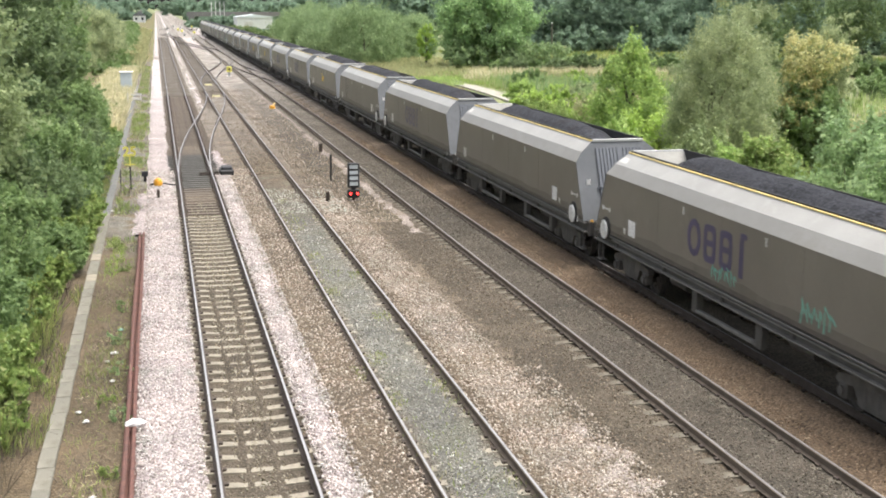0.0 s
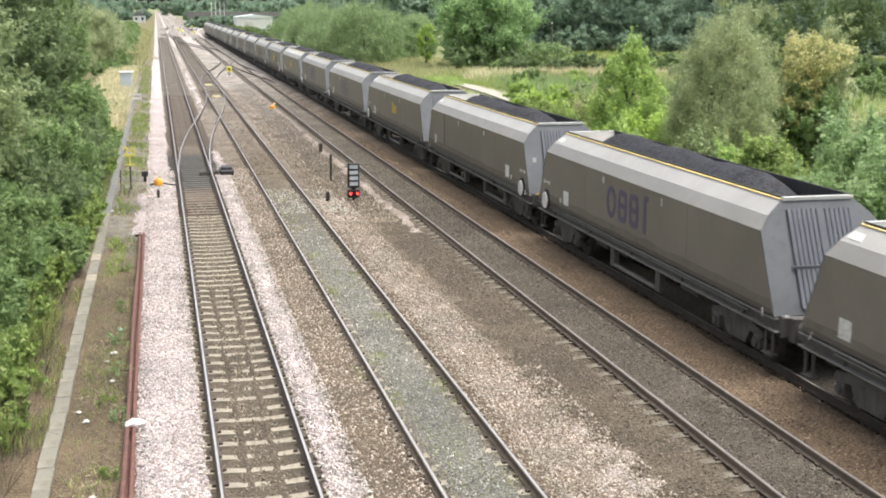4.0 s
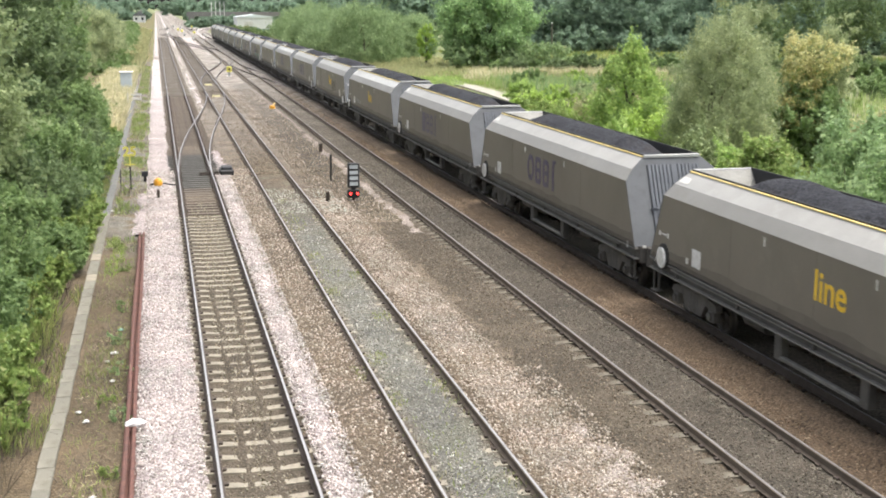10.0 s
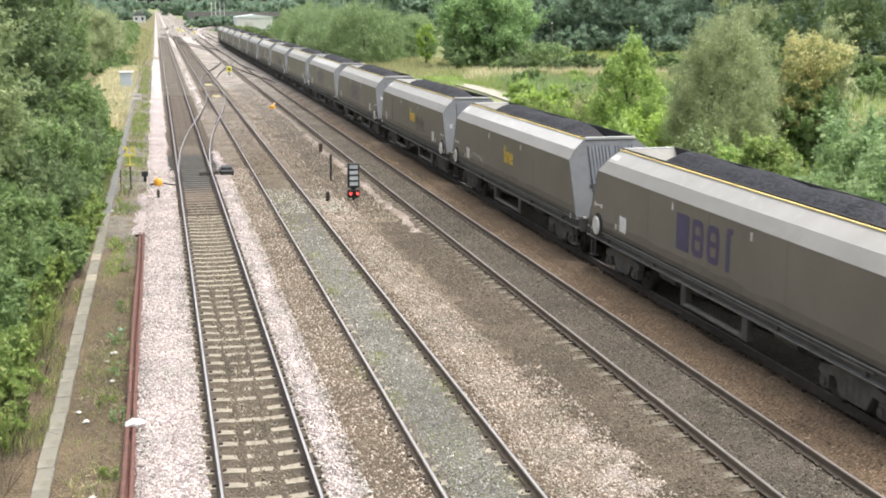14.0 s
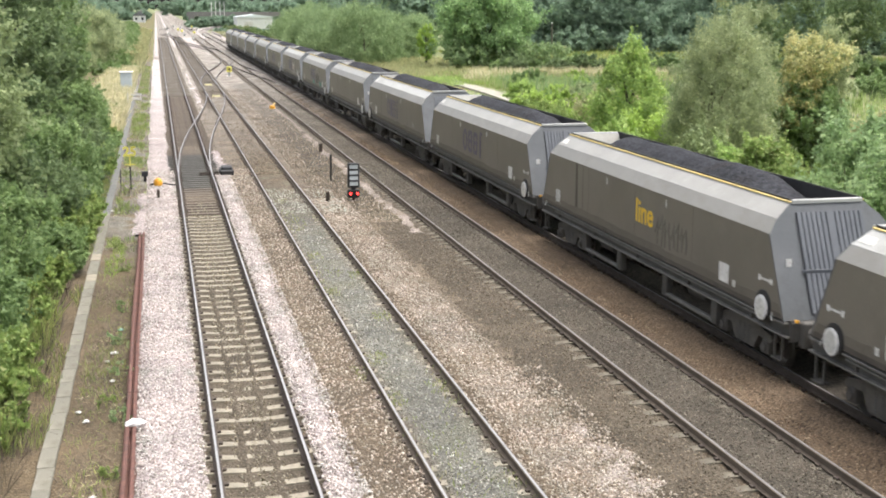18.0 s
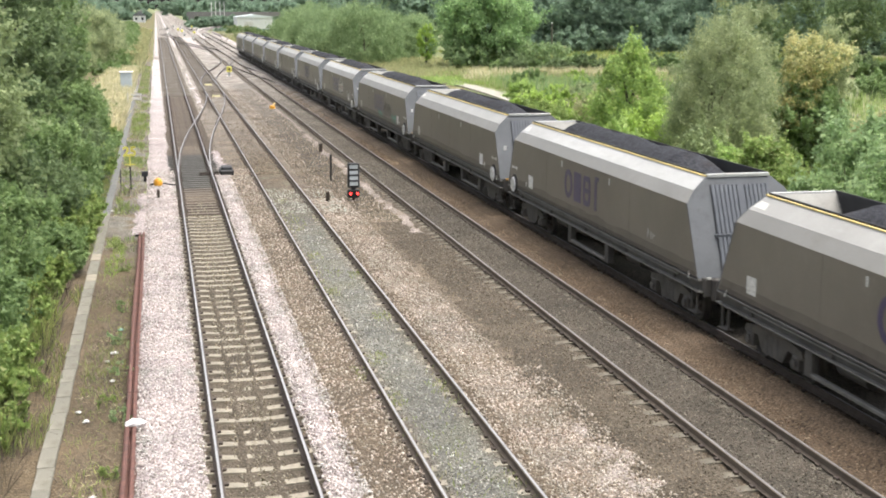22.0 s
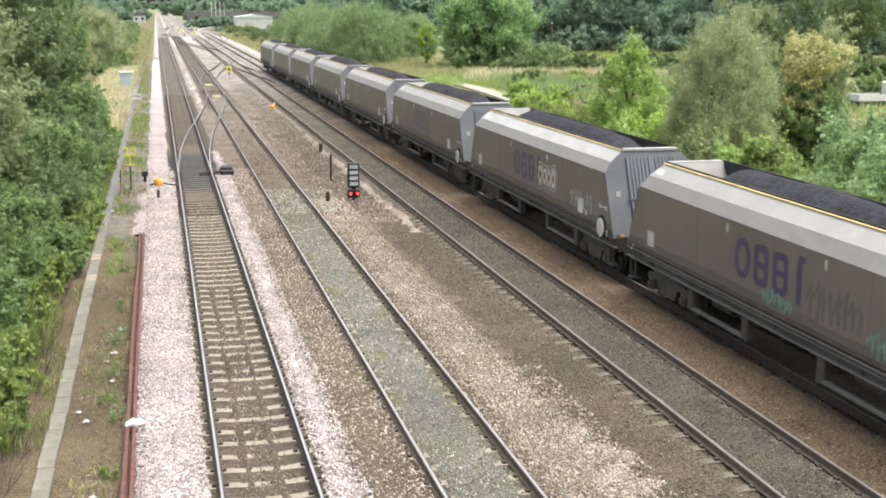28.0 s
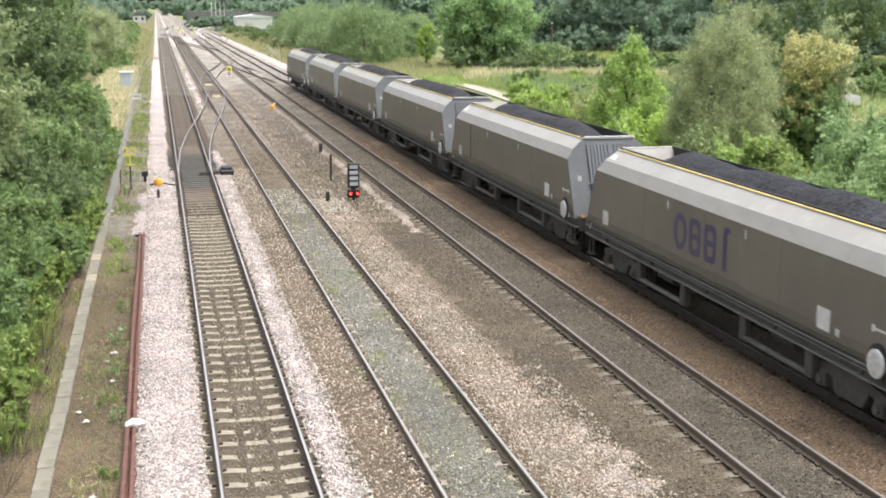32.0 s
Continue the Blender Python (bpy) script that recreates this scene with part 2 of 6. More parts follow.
YELLOW = surface("yellow_paint", (0.76, 0.58, 0.2), (0.82, 0.66, 0.28), 2, 0.5, dirt=(0.62, 0.52, 0.28))
SIGN_YELLOW = surface("sign_yellow", (0.74, 0.68, 0.12), (0.82, 0.75, 0.16), 3, 0.5)
WHITE = surface("white_paint", (0.72, 0.71, 0.68), (0.8, 0.79, 0.77), 3, 0.5, dirt=(0.5, 0.48, 0.44))
PANEL_WHITE = surface("grubby_white_panel", (0.58, 0.575, 0.53), (0.7, 0.69, 0.64), 6, 0.6, dirt=(0.296, 0.295, 0.257))
PURPLE = surface("faded_purple", (0.048, 0.041, 0.104), (0.068, 0.057, 0.136), 2, 0.36, dirt=(0.060, 0.053, 0.072), dirt_at=(0.5, 0.8))
LETTER_YELLOW = surface("letter_yellow", (0.75, 0.47, 0.03), (0.82, 0.55, 0.05), 2, 0.5)
TEAL = surface("teal_spray", (0.12, 0.32, 0.25), (0.18, 0.42, 0.33), 5, 0.6)
SPRAY_WHITE = surface("white_spray", (0.356, 0.350, 0.324), (0.474, 0.473, 0.437), 5, 0.6)
GHOST = surface("ghost_lettering", (0.126, 0.119, 0.096), (0.149, 0.139, 0.117), 3, 0.6)
BLACK = surface("black_paint", (0.012, 0.012, 0.013), (0.024, 0.024, 0.024), 4, 0.6)
ORANGE = surface("orange_plastic", (0.75, 0.33, 0.02), (0.82, 0.42, 0.03), 3, 0.45)
CABINET = surface("pale_blue_grey_paint", (0.549, 0.620, 0.653), (0.619, 0.684, 0.708), 1.5, 0.5, dirt=(0.442, 0.475, 0.454))
BARK = surface("bark", (0.071, 0.061, 0.045), (0.118, 0.102, 0.077), 6, 0.9, 0, 0.8, streak=(1, 1, 0.2))
RED_SPRAY = surface("red_spray", (0.3, 0.06, 0.05), (0.38, 0.09, 0.07), 5, 0.6)
RED_LAMP = glowing("red_lamp", (1.0, 0.05, 0.04), 2.0)
LAMP_STRIP = surface("ribbed_white_glass", (0.52, 0.56, 0.555), (0.62, 0.66, 0.655), 9, 0.35)
HOUSE_WALL = surface("house_wall", (0.661, 0.672, 0.646), (0.768, 0.781, 0.754), 0.5, 0.8)
ROOF_WHITE = surface("white_sheet_roof", (0.682, 0.750, 0.745), (0.772, 0.825, 0.820), 0.4, 0.5)
SLATE = surface("slate_roof", (0.126, 0.130, 0.138), (0.174, 0.179, 0.186), 1, 0.7)
BRICK_FAR = surface("far_brick", (0.175, 0.167, 0.165), (0.255, 0.243, 0.235), 1, 0.9)
STEEL_FAR = surface("galvanised", (0.356, 0.375, 0.381), (0.435, 0.456, 0.462), 2, 0.5, 0.3)
DARK_GLASS = surface("dark_glass", (0.024, 0.029, 0.032), (0.040, 0.045, 0.049), 2, 0.1)

LEAF_DARK = leafy("dark_leaves", [(0.140, 0.194, 0.100), (0.185, 0.254, 0.121), (0.233, 0.311, 0.154), (0.158, 0.227, 0.121)], 0.5)
LEAF_MID = leafy("green_leaves", [(0.160, 0.240, 0.101), (0.214, 0.308, 0.128), (0.275, 0.378, 0.164), (0.180, 0.267, 0.119)], 0.5)
LEAF_BRIGHT = leafy("bright_leaves", [(0.348, 0.482, 0.119), (0.451, 0.606, 0.158), (0.538, 0.695, 0.217), (0.296, 0.410, 0.119)], 0.6)
LEAF_WILLOW = leafy("willow_leaves", [(0.271, 0.323, 0.177), (0.336, 0.392, 0.216), (0.422, 0.478, 0.279), (0.236, 0.282, 0.150)], 0.5)
LEAF_RUST = leafy("turning_leaves", [(0.24, 0.29, 0.12), (0.56, 0.5, 0.23), (0.3, 0.34, 0.14), (0.4, 0.38, 0.17), (0.64, 0.56, 0.28), (0.26, 0.3, 0.13)], 0.55)
LEAF_PALE = leafy("pale_olive_leaves", [(0.36, 0.38, 0.2), (0.44, 0.46, 0.25), (0.5, 0.46, 0.27), (0.3, 0.33, 0.17)], 0.5)
LEAF_OLIVE = leafy("olive_leaves", [(0.2, 0.258, 0.125), (0.255, 0.32, 0.155), (0.315, 0.385, 0.195), (0.175, 0.225, 0.11)], 0.5)
LEAF_YOUNG = leafy("young_leaves", [(0.27, 0.4, 0.14), (0.37, 0.51, 0.165), (0.47, 0.6, 0.21), (0.245, 0.355, 0.13)], 0.55)
LEAF_GOLD = leafy("golden_leaves", [(0.56, 0.53, 0.27), (0.68, 0.64, 0.36), (0.42, 0.43, 0.2), (0.3, 0.36, 0.16)], 0.5)
LEAF_OAK = leafy("field_tree_leaves", [(0.225, 0.355, 0.168), (0.305, 0.455, 0.215), (0.385, 0.54, 0.265), (0.19, 0.3, 0.145)], 0.5)
# hedgerow green lightened for haze at its distance
LEAF_HEDGE = leafy("hedgerow_leaves", [(0.205, 0.3, 0.155), (0.275, 0.375, 0.195), (0.36, 0.455, 0.245), (0.18, 0.26, 0.138)], 0.5, 0.8, 0.15)
LEAF_FRESH = leafy("fresh_leaves", [(0.225, 0.335, 0.16), (0.300, 0.425, 0.21), (0.385, 0.505, 0.262), (0.195, 0.28, 0.135)], 0.5)
# far foliage: haze painted in as paler, bluer leaf tones
LEAF_HAZE = leafy("hazy_far_leaves", [(0.205, 0.288, 0.222), (0.228, 0.316, 0.239), (0.256, 0.345, 0.26), (0.212, 0.296, 0.226)], 0.5, 0.9, 0.05)
LEAF_BRAMBLE = leafy("bramble_leaves", [(0.176, 0.260, 0.079), (0.236, 0.335, 0.102), (0.300, 0.400, 0.130), (0.320, 0.355, 0.140)], 0.5)
STRAW = leafy("dry_grass", [(0.68, 0.62, 0.42), (0.82, 0.77, 0.56), (0.56, 0.51, 0.32), (0.42, 0.44, 0.21)], 0.2)
SORREL = leafy("sorrel_heads", [(0.4, 0.3, 0.22), (0.5, 0.36, 0.3), (0.36, 0.34, 0.18), (0.3, 0.33, 0.14)], 0.3)
GRASS = leafy("green_grass", [(0.202, 0.267, 0.081), (0.277, 0.345, 0.111), (0.341, 0.390, 0.141), (0.394, 0.378, 0.171)], 0.4)
HERB = leafy("tall_herbs", [(0.276, 0.380, 0.133), (0.361, 0.468, 0.174), (0.430, 0.512, 0.214), (0.582, 0.541, 0.401)], 0.4)


# ---- mesh tools ----
class Shape:
    """Collects the corners and faces of one mesh."""

    def __init__(self):
        self.v, self.f, self.m = [], [], []

    def add(self, verts, faces, slot=0):
        k = len(self.v)
        self.v += [tuple(p) for p in verts]
        self.f += [tuple(i + k for i in q) for q in faces]
        self.m += [slot] * len(faces)
        return self

    def box(self, x0, x1, y0, y1, z0, z1, slot=0, chamfer=0.0):
        if chamfer:
            c = chamfer
            out = [(x0 + c, y0), (x1 - c, y0), (x1, y0 + c), (x1, y1 - c), (x1 - c, y1), (x0 + c, y1), (x0, y1 - c), (x0, y0 + c)]
            inn = [(x0 + c, y0 + c), (x1 - c, y0 + c), (x1 - c, y0 + c), (x1 - c, y1 - c), (x1 - c, y1 - c), (x0 + c, y1 - c), (x0 + c, y1 - c), (x0 + c, y0 + c)]
            return self.rings([[(*p, z0) for p in out], [(*p, z1 - c) for p in out], [(*p, z1) for p in inn]], slot)
        v = [(x, y, z) for z in (z0, z1) for y in (y0, y1) for x in (x0, x1)]
        return self.add(v, [(0, 2, 3, 1), (4, 5, 7, 6), (0, 1, 5, 4), (2, 6, 7, 3), (0, 4, 6, 2), (1, 3, 7, 5)], slot)

    def rings(self, rings, slot=0, caps=True):
        n = len(rings[0])
        v = [p for r in rings for p in r]
        f = [(i * n + j, i * n + (j + 1) % n, (i + 1) * n + (j + 1) % n, (i + 1) * n + j) for i in range(len(rings) - 1) for j in range(n)]
        if caps:
            f += [tuple(range(n))[::-1], tuple(range((len(rings) - 1) * n, len(rings) * n))]
        return self.add(v, f, slot)

    def tube(self, a, b, r0, r1=None, n=8, slot=0):
        a, b = Vector(a), Vector(b)
        d = (b - a).normalized()
        u = d.orthogonal().normalized()
        w = d.cross(u)
        r1 = r0 if r1 is None else r1
        ring = lambda c, r: [c + r * (u * math.cos(t) + w * math.sin(t)) for t in (2 * math.pi * i / n for i in range(n))]
        return self.rings([ring(a, r0), ring(b, r1)], slot)

    def bar(self, a, b, wx, wz, slot=0):
        """A square bar from a to b."""
        a, b = Vector(a), Vector(b)
        d = (b - a).normalized()
        u = d.cross(Vector((0, 0, 1)))
        u = u.normalized() if u.length > 0.01 else Vector((1, 0, 0))
        w = u.cross(d)
        ring = lambda c: [c + u * i * wx / 2 + w * j * wz / 2 for i, j in ((-1, -1), (1, -1), (1, 1), (-1, 1))]
        return self.rings([ring(a), ring(b)], slot)

    def mesh(self, name, *mats):
        me = bpy.data.meshes.new(name)
        me.from_pydata(self.v, [], self.f)
        for m in mats:
            me.materials.append(m)
        if len(mats) > 1:
            me.polygons.foreach_set("material_index", self.m)
        bm = bmesh.new()
        bm.from_mesh(me)
        bmesh.ops.recalc_face_normals(bm, faces=bm.faces)
        bm.to_mesh(me)
        bm.free()
        return me


def part(name, shape, material, parent, label=""):
    """One mesh object under a thing or under a part."""
    me = shape if isinstance(shape, bpy.types.Mesh) else shape.mesh(name, *(material if isinstance(material, tuple) else (material,)))
    ob = new(name, me)
    ob.parent = parent
    return tagged(ob, label)


def thing(name, label, category, m=None, group="", kind=""):
    ob = new(name)
    if m is not None:
        ob.matrix_basis = m
    return tagged(ob, label, category, group, kind)


def solid(name, shape, material, label, category, m=None, group="", kind=""):
    """A thing of one mesh."""
    me = shape if isinstance(shape, bpy.types.Mesh) else shape.mesh(name, *(material if isinstance(material, tuple) else (material,)))
    ob = new(name, me)
    if m is not None:
        ob.matrix_basis = m
    return tagged(ob, label, category, group, kind)


def quads(name, corners, material):
    """A mesh of loose faces from an array (n, corners, 3)."""
    c = np.ascontiguousarray(corners, dtype=np.float32)
    n, k = c.shape[:2]
    me = bpy.data.meshes.new(name)
    me.vertices.add(k * n)
    me.vertices.foreach_set("co", c.ravel())
    me.loops.add(k * n)
    me.loops.foreach_set("vertex_index", np.arange(k * n, dtype=np.int32))
    me.polygons.add(n)
    me.polygons.foreach_set("loop_start", np.arange(0, k * n, k, dtype=np.int32))
    me.update(calc_edges=True)
    me.materials.append(material)
    return me


def unit(rng, n):
    d = rng.normal(size=(n, 3))
    return d / np.linalg.norm(d, axis=1, keepdims=True)


def leaves(rng, points, out, size, droop=0.0, slim=0.5):
    """Pointed leaves at points, facing roughly outwards."""
    n = len(points)
    nor = out * 0.6 + unit(rng, n) * 0.8 + np.array((0, 0, 0.35))
    nor /= np.linalg.norm(nor, axis=1, keepdims=True)
    u = np.cross(nor, unit(rng, n))
    u[:, 2] -= droop
    u /= np.linalg.norm(u, axis=1, keepdims=True)
    w = np.cross(nor, u)
    s = (size * rng.uniform(0.55, 1.3, n))[:, None]
    a, b = u * s, w * s * slim
    return np.stack([points - a, points + a * 0.7 - b * 1.2, points + a * 0.7 + b * 1.2], 1)


def clumps(rng, centre, radii, count, low=-0.6):
    """Clump centres and sizes in an ellipsoid with bulges and hollows."""
    d = unit(rng, count)
    d[:, 2] = np.maximum(d[:, 2], low)
    bulge = unit(rng, 11)
    amount = rng.uniform(-0.3, 0.26, 11)
    swell = 1 + (np.exp(5 * (d @ bulge.T - 1)) * amount).sum(1)
    r = (rng.uniform(0.35, 1.0, count) ** 0.6 * swell)[:, None]
    c = np.array(centre) + d * np.array(radii) * r * 0.95
    size = rng.uniform(0.12, 0.36, count) * min(radii[0], radii[2])
    return c, size


def crown(rng, centre, radii, count, n, size, material, name="crown", droop=0.0, slim=0.5, low=-0.6, taper=0.0):
    """Leaves in many small clumps and on sprays that stand out of them."""
    count = int(count * 1.7)
    c, cs = clumps(rng, centre, radii, count, low)
    cs = cs * 0.72
    k = rng.choice(count, n, p=cs ** 2 / (cs ** 2).sum())
    d = unit(rng, n)
    p = c[k] + d * (cs[k] * rng.uniform(0.2, 1.2, n) ** 0.6)[:, None] * np.array((1, 1, 0.85))
    m = n // 3
    sd = (c - np.array(centre)) / np.array(radii) * 0.7 + unit(rng, count) * 0.55 + np.array((0, 0, 0.55 - droop))
    sd /= np.linalg.norm(sd, axis=1, keepdims=True)
    far = rng.uniform(0, 1, m) * rng.choice((0.6, 1.0, 1.5), m)
    p[:m] = c[k[:m]] + sd[k[:m]] * (cs[k[:m]] * 1.5 * far)[:, None] + rng.normal(size=(m, 3)) * (cs[k[:m]] * 0.28 * (1.2 - 0.5 * far))[:, None]
    if taper:
        up = np.clip((p[:, 2:] - centre[2]) / radii[2], -1, 1)
        p[:, :2] = np.array(centre)[:2] + (p[:, :2] - np.array(centre)[:2]) * (1 - taper * (up + 0.3))
    out = d * 0.6 + (p - np.array(centre)) / np.array(radii) * 0.5
    return quads(name, leaves(rng, p, out, size, droop, slim), material)


def tree(rng, x, y, z, height, radius, material, label, n=9000, leaf=0.16, skirt=0.25, clump=40, droop=0.0, category="tree", slim=0.5, name="tree", bark=None, depth=None, taper=0.0):
    """Trunk with limbs and a crown of many leaves; skirt: how low the crown starts."""
    t = thing(name, label, category, pose(x, y, z))
    base, mid = height * skirt, height * (1 + skirt) / 2
    tr = Shape()
    r = 0.02 * height + 0.03
    knots = [Vector((rng.normal() * 0.02 * height * (i > 0), rng.normal() * 0.02 * height * (i > 0), height * f)) for i, f in enumerate((0, 0.2, 0.45, 0.65, 0.8))]
    rad = [r * f for f in (1.25, 0.9, 0.65, 0.4, 0.12)]
    tr.rings([[k + Vector((q * math.cos(a), q * math.sin(a), 0)) for a in (i * math.pi / 4 for i in range(8))] for k, q in zip(knots, rad)])
    part("trunk", tr, bark or BARK, t)
    for i in range(5):
        a = rng.uniform(0, 2 * math.pi)
        k = knots[1].lerp(knots[3], rng.uniform(0, 1))
        reach = radius * rng.uniform(0.35, 0.6)
        tip = k + Vector((reach * math.cos(a), reach * math.sin(a), height * rng.uniform(0.1, 0.28)))
        tip.z = min(tip.z, 0.78 * height)
        mid_k = k.lerp(tip, 0.5) + Vector((0, 0, 0.03 * height))
        lb = Shape().tube(k, mid_k, r * 0.45, r * 0.3, 6).tube(mid_k, tip, r * 0.3, r * 0.08, 6)
        part("limb", lb, bark or BARK, t)
    part("crown", crown(rng, (0, 0, mid), (radius, depth or radius, (height - base) / 2), clump, n, leaf, material, droop=droop, slim=slim, low=-0.95, taper=taper), None, t)
    return t


def bush(rng, x, y, z, height, radius, material, label, n=4000, leaf=0.1, clump=25, droop=0.0, depth=None, slim=0.5):
    """Many stems from the ground under a dense low crown."""
    t = thing("bush", label, "bush", pose(x, y, z))
    st = Shape()
    for i in range(7):
        a, q = rng.uniform(0, 2 * math.pi), rng.uniform(0.2, 0.7) * radius
        st.tube((0.1 * math.cos(a), 0.1 * math.sin(a), 0), (q * math.cos(a), q * math.sin(a), height * rng.uniform(0.55, 0.85)), min(0.03, 0.012 * height), min(0.008, 0.005 * height), 5)
    part("stem_base", st, BARK, t)
    part("crown", crown(rng, (0, 0, height * 0.5), (radius, depth or radius, height * 0.52), clump, n, leaf, material, droop=droop, slim=slim, low=-0.9), None, t)
    return t


def blades(rng, xs, ys, zs, height, width, lean=0.3):
    """Grass blades as slim folded quads."""
    n = len(xs)
    p = np.stack([xs, ys, zs], 1)
    a = rng.uniform(0, 2 * np.pi, n)
    h = height * rng.uniform(0.5, 1.25, n)
    tip = p + np.stack([rng.normal(0, lean, n) * h, rng.normal(0, lean, n) * h, h], 1)
    side = np.stack([np.cos(a), np.sin(a), np.zeros(n)], 1) * width / 2
    midp = p * 0.45 + tip * 0.55
    midp[:, 2] += 0.05 * h
    return np.stack([p - side * 0.6, midp - side, tip, midp + side], 1)


# ---- ground and trackbed ----
T1, T2, T3, T4 = 1.45, 4.83, 9.93, 13.36
HALF = 0.7525
SLEEPER_STEP = 0.66


def strip(name, xa, xb, y0, y1, z, material, label, category, rough_edge=0.08, lump=0.015, shoulder=0.05, step=0.35):
    """A band of loose stone along the railway with ragged edges that run down to the bed."""
    ys = list(np.arange(y0, min(y1, 130), step)) + list(np.arange(max(y0, 130), y1 + 1, 8.0 if y1 > 500 else 4.0)) if y1 > 130 else list(np.arange(y0, y1 + step, step))
    if y0 < -40:
        ys = list(np.arange(y0, -40, 8.0)) + [y for y in ys if y >= -40]
    cols = max(3, int((xb - xa) / 0.22) + 2)
    wave = 1.0 if y0 < 50 else 0.3
    v, f = [], []
    for j, y in enumerate(ys):
        ea = xa + rough_edge * noise.noise((xa * 7, y * 0.9 * wave, 1.3)) + rough_edge * 0.6 * noise.noise((xa, y * 3.1 * wave, 7))
        eb = xb + rough_edge * noise.noise((xb * 7, y * 0.9 * wave, 4.3)) + rough_edge * 0.6 * noise.noise((xb, y * 3.1 * wave, 2))
        for i in range(cols):
            u = i / (cols - 1)
            h = lump * noise.noise((ea + u * 9, y * 1.7, 3)) + lump * 0.7 * noise.noise((u * 23, y * 5.1, 9))
            edge = i in (0, cols - 1)
            v.append((ea + u * (eb - ea), y, z - shoulder if edge else z + h))
    for j in range(len(ys) - 1):
        for i in range(cols - 1):
            k = j * cols + i
            f.append((k, k + 1, k + cols + 1, k + cols))
    return solid(name, Shape().add(v, f), material, label, category, kind="structure")


gx = [-1500, -400, -120, -60, -30, -18, -12, -8, -5, -3.2, -2.6, -0.9, -0.7, 5, 15.3, 16.2, 18, 24, 34, 50, 80, 120, 400, 1500]
gy = [-300, -60, -10, 5] + [10 + 6 * i for i in range(45)] + [300, 360, 440, 560, 800, 1400, 2500, 6000, 20000]
gv, gf = [], []
for y in gy:
    for x in gx:
        far = min(1.0, max(0.0, (abs(x - 7) - 9) / 20))
        z = -0.33 - 0.35 * (1 if x >= 16.2 else max(0.0, (x - 15.3) / 0.9)) + 0.25 * far * noise.noise((x * 0.05, y * 0.03, 2))
        gv.append((x, y, z))
for j in range(len(gy) - 1):
    for i in range(len(gx) - 1):
        k = j * len(gx) + i
        gf.append((k, k + 1, k + len(gx) + 1, k + len(gx)))
solid("ground", Shape().add(gv, gf), MEADOW, "rough green and straw-coloured grassland around the railway", "ground", kind="structure")
strip("cess", -3.3, -0.72, -40, 190, -0.27, SOIL, "bare brown soil with weeds beside the track", "cess", 0.3, 0.03, 0.1)
strip("verge", -12, -3.0, -40, 260, -0.285, VERGE, "weedy verge under the trees", "verge", 0.3, 0.04, 0.1)
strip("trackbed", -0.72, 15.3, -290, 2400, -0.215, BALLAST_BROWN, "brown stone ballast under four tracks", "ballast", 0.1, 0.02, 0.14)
strip("ballast_shoulder", -0.66, 0.5, -40, 56, -0.135, BALLAST_PINK, "clean pinkish-white granite ballast shoulder", "ballast", 0.06, 0.02)
strip("ballast_shoulder", -0.7, 0.32, 55.5, 118, -0.137, BALLAST_PINK, "clean pinkish-white granite ballast shoulder", "ballast", 0.12, 0.02)
strip("ballast_shoulder", -0.72, 0.24, 116, 190, -0.14, BALLAST_PINK, "clean pinkish-white granite ballast shoulder", "ballast", 0.14, 0.02)
strip("ballast_shoulder", -0.55, 0.2, 200, 1700, -0.14, BALLAST_WHITE, "clean pinkish-white granite ballast shoulder", "ballast", 0.15, 0.02)
strip("ballast_spill", -1.08, -0.6, 43.5, 53, -0.22, BALLAST_PINK, "pinkish ballast spilled down onto the soil", "ballast", 0.2, 0.025, 0.05)
strip("scrub_ground", 17.0, 30.0, 120, 430, -0.6, VERGE, "scrubby ground beside the branch", "ground", 0.8, 0.08, 0.15)
strip("verge", -14, -0.74, 186, 1600, -0.25, VERGE, "rough weedy verge beside the far line", "verge", 0.4, 0.04, 0.1)
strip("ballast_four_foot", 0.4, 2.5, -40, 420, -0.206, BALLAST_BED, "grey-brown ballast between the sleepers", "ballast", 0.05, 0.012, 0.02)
strip("ballast_shoulder", 2.37, 2.95, -40, 58, -0.135, BALLAST_PINK, "clean pinkish-white granite ballast shoulder", "ballast", 0.1, 0.02)
strip("ballast_shoulder", 2.6, 3.25, 59, 68, -0.15, BALLAST_PINK, "heap of clean pinkish ballast beside the points", "ballast", 0.25, 0.02)
strip("ballast_shoulder", 3.05, 3.25, 128, 152, -0.16, BALLAST_WHITE, "patchy pinkish-white ballast beside the rails", "ballast", 0.2, 0.02)
strip("ballast_shoulder", 3.04, 3.32, 98, 124, -0.16, BALLAST_WHITE, "patchy pinkish-white ballast beside the rails", "ballast", 0.25, 0.02)
strip("ballast_shoulder", 3.04, 3.24, 172, 205, -0.16, BALLAST_WHITE, "patchy pinkish-white ballast beside the rails", "ballast", 0.2, 0.02)
strip("ballast_shoulder", 2.8, 3.9, 480, 1500, -0.16, BALLAST_WHITE, "patchy pinkish-white ballast beside the rails", "ballast", 0.3, 0.02)
strip("ballast_shoulder", 6.3, 8.4, 240, 330, -0.17, BALLAST_WHITE, "patchy pinkish-white ballast beside the rails", "ballast", 0.6, 0.02)
strip("ballast_shoulder", 11.0, 12.2, 310, 400, -0.13, BALLAST_WHITE, "patchy pinkish-white ballast beside the rails", "ballast", 0.5, 0.02)
strip("ballast_shoulder", 3.0, 3.7, 250, 420, -0.16, BALLAST_WHITE, "patchy pinkish-white ballast beside the rails", "ballast", 0.3, 0.02)
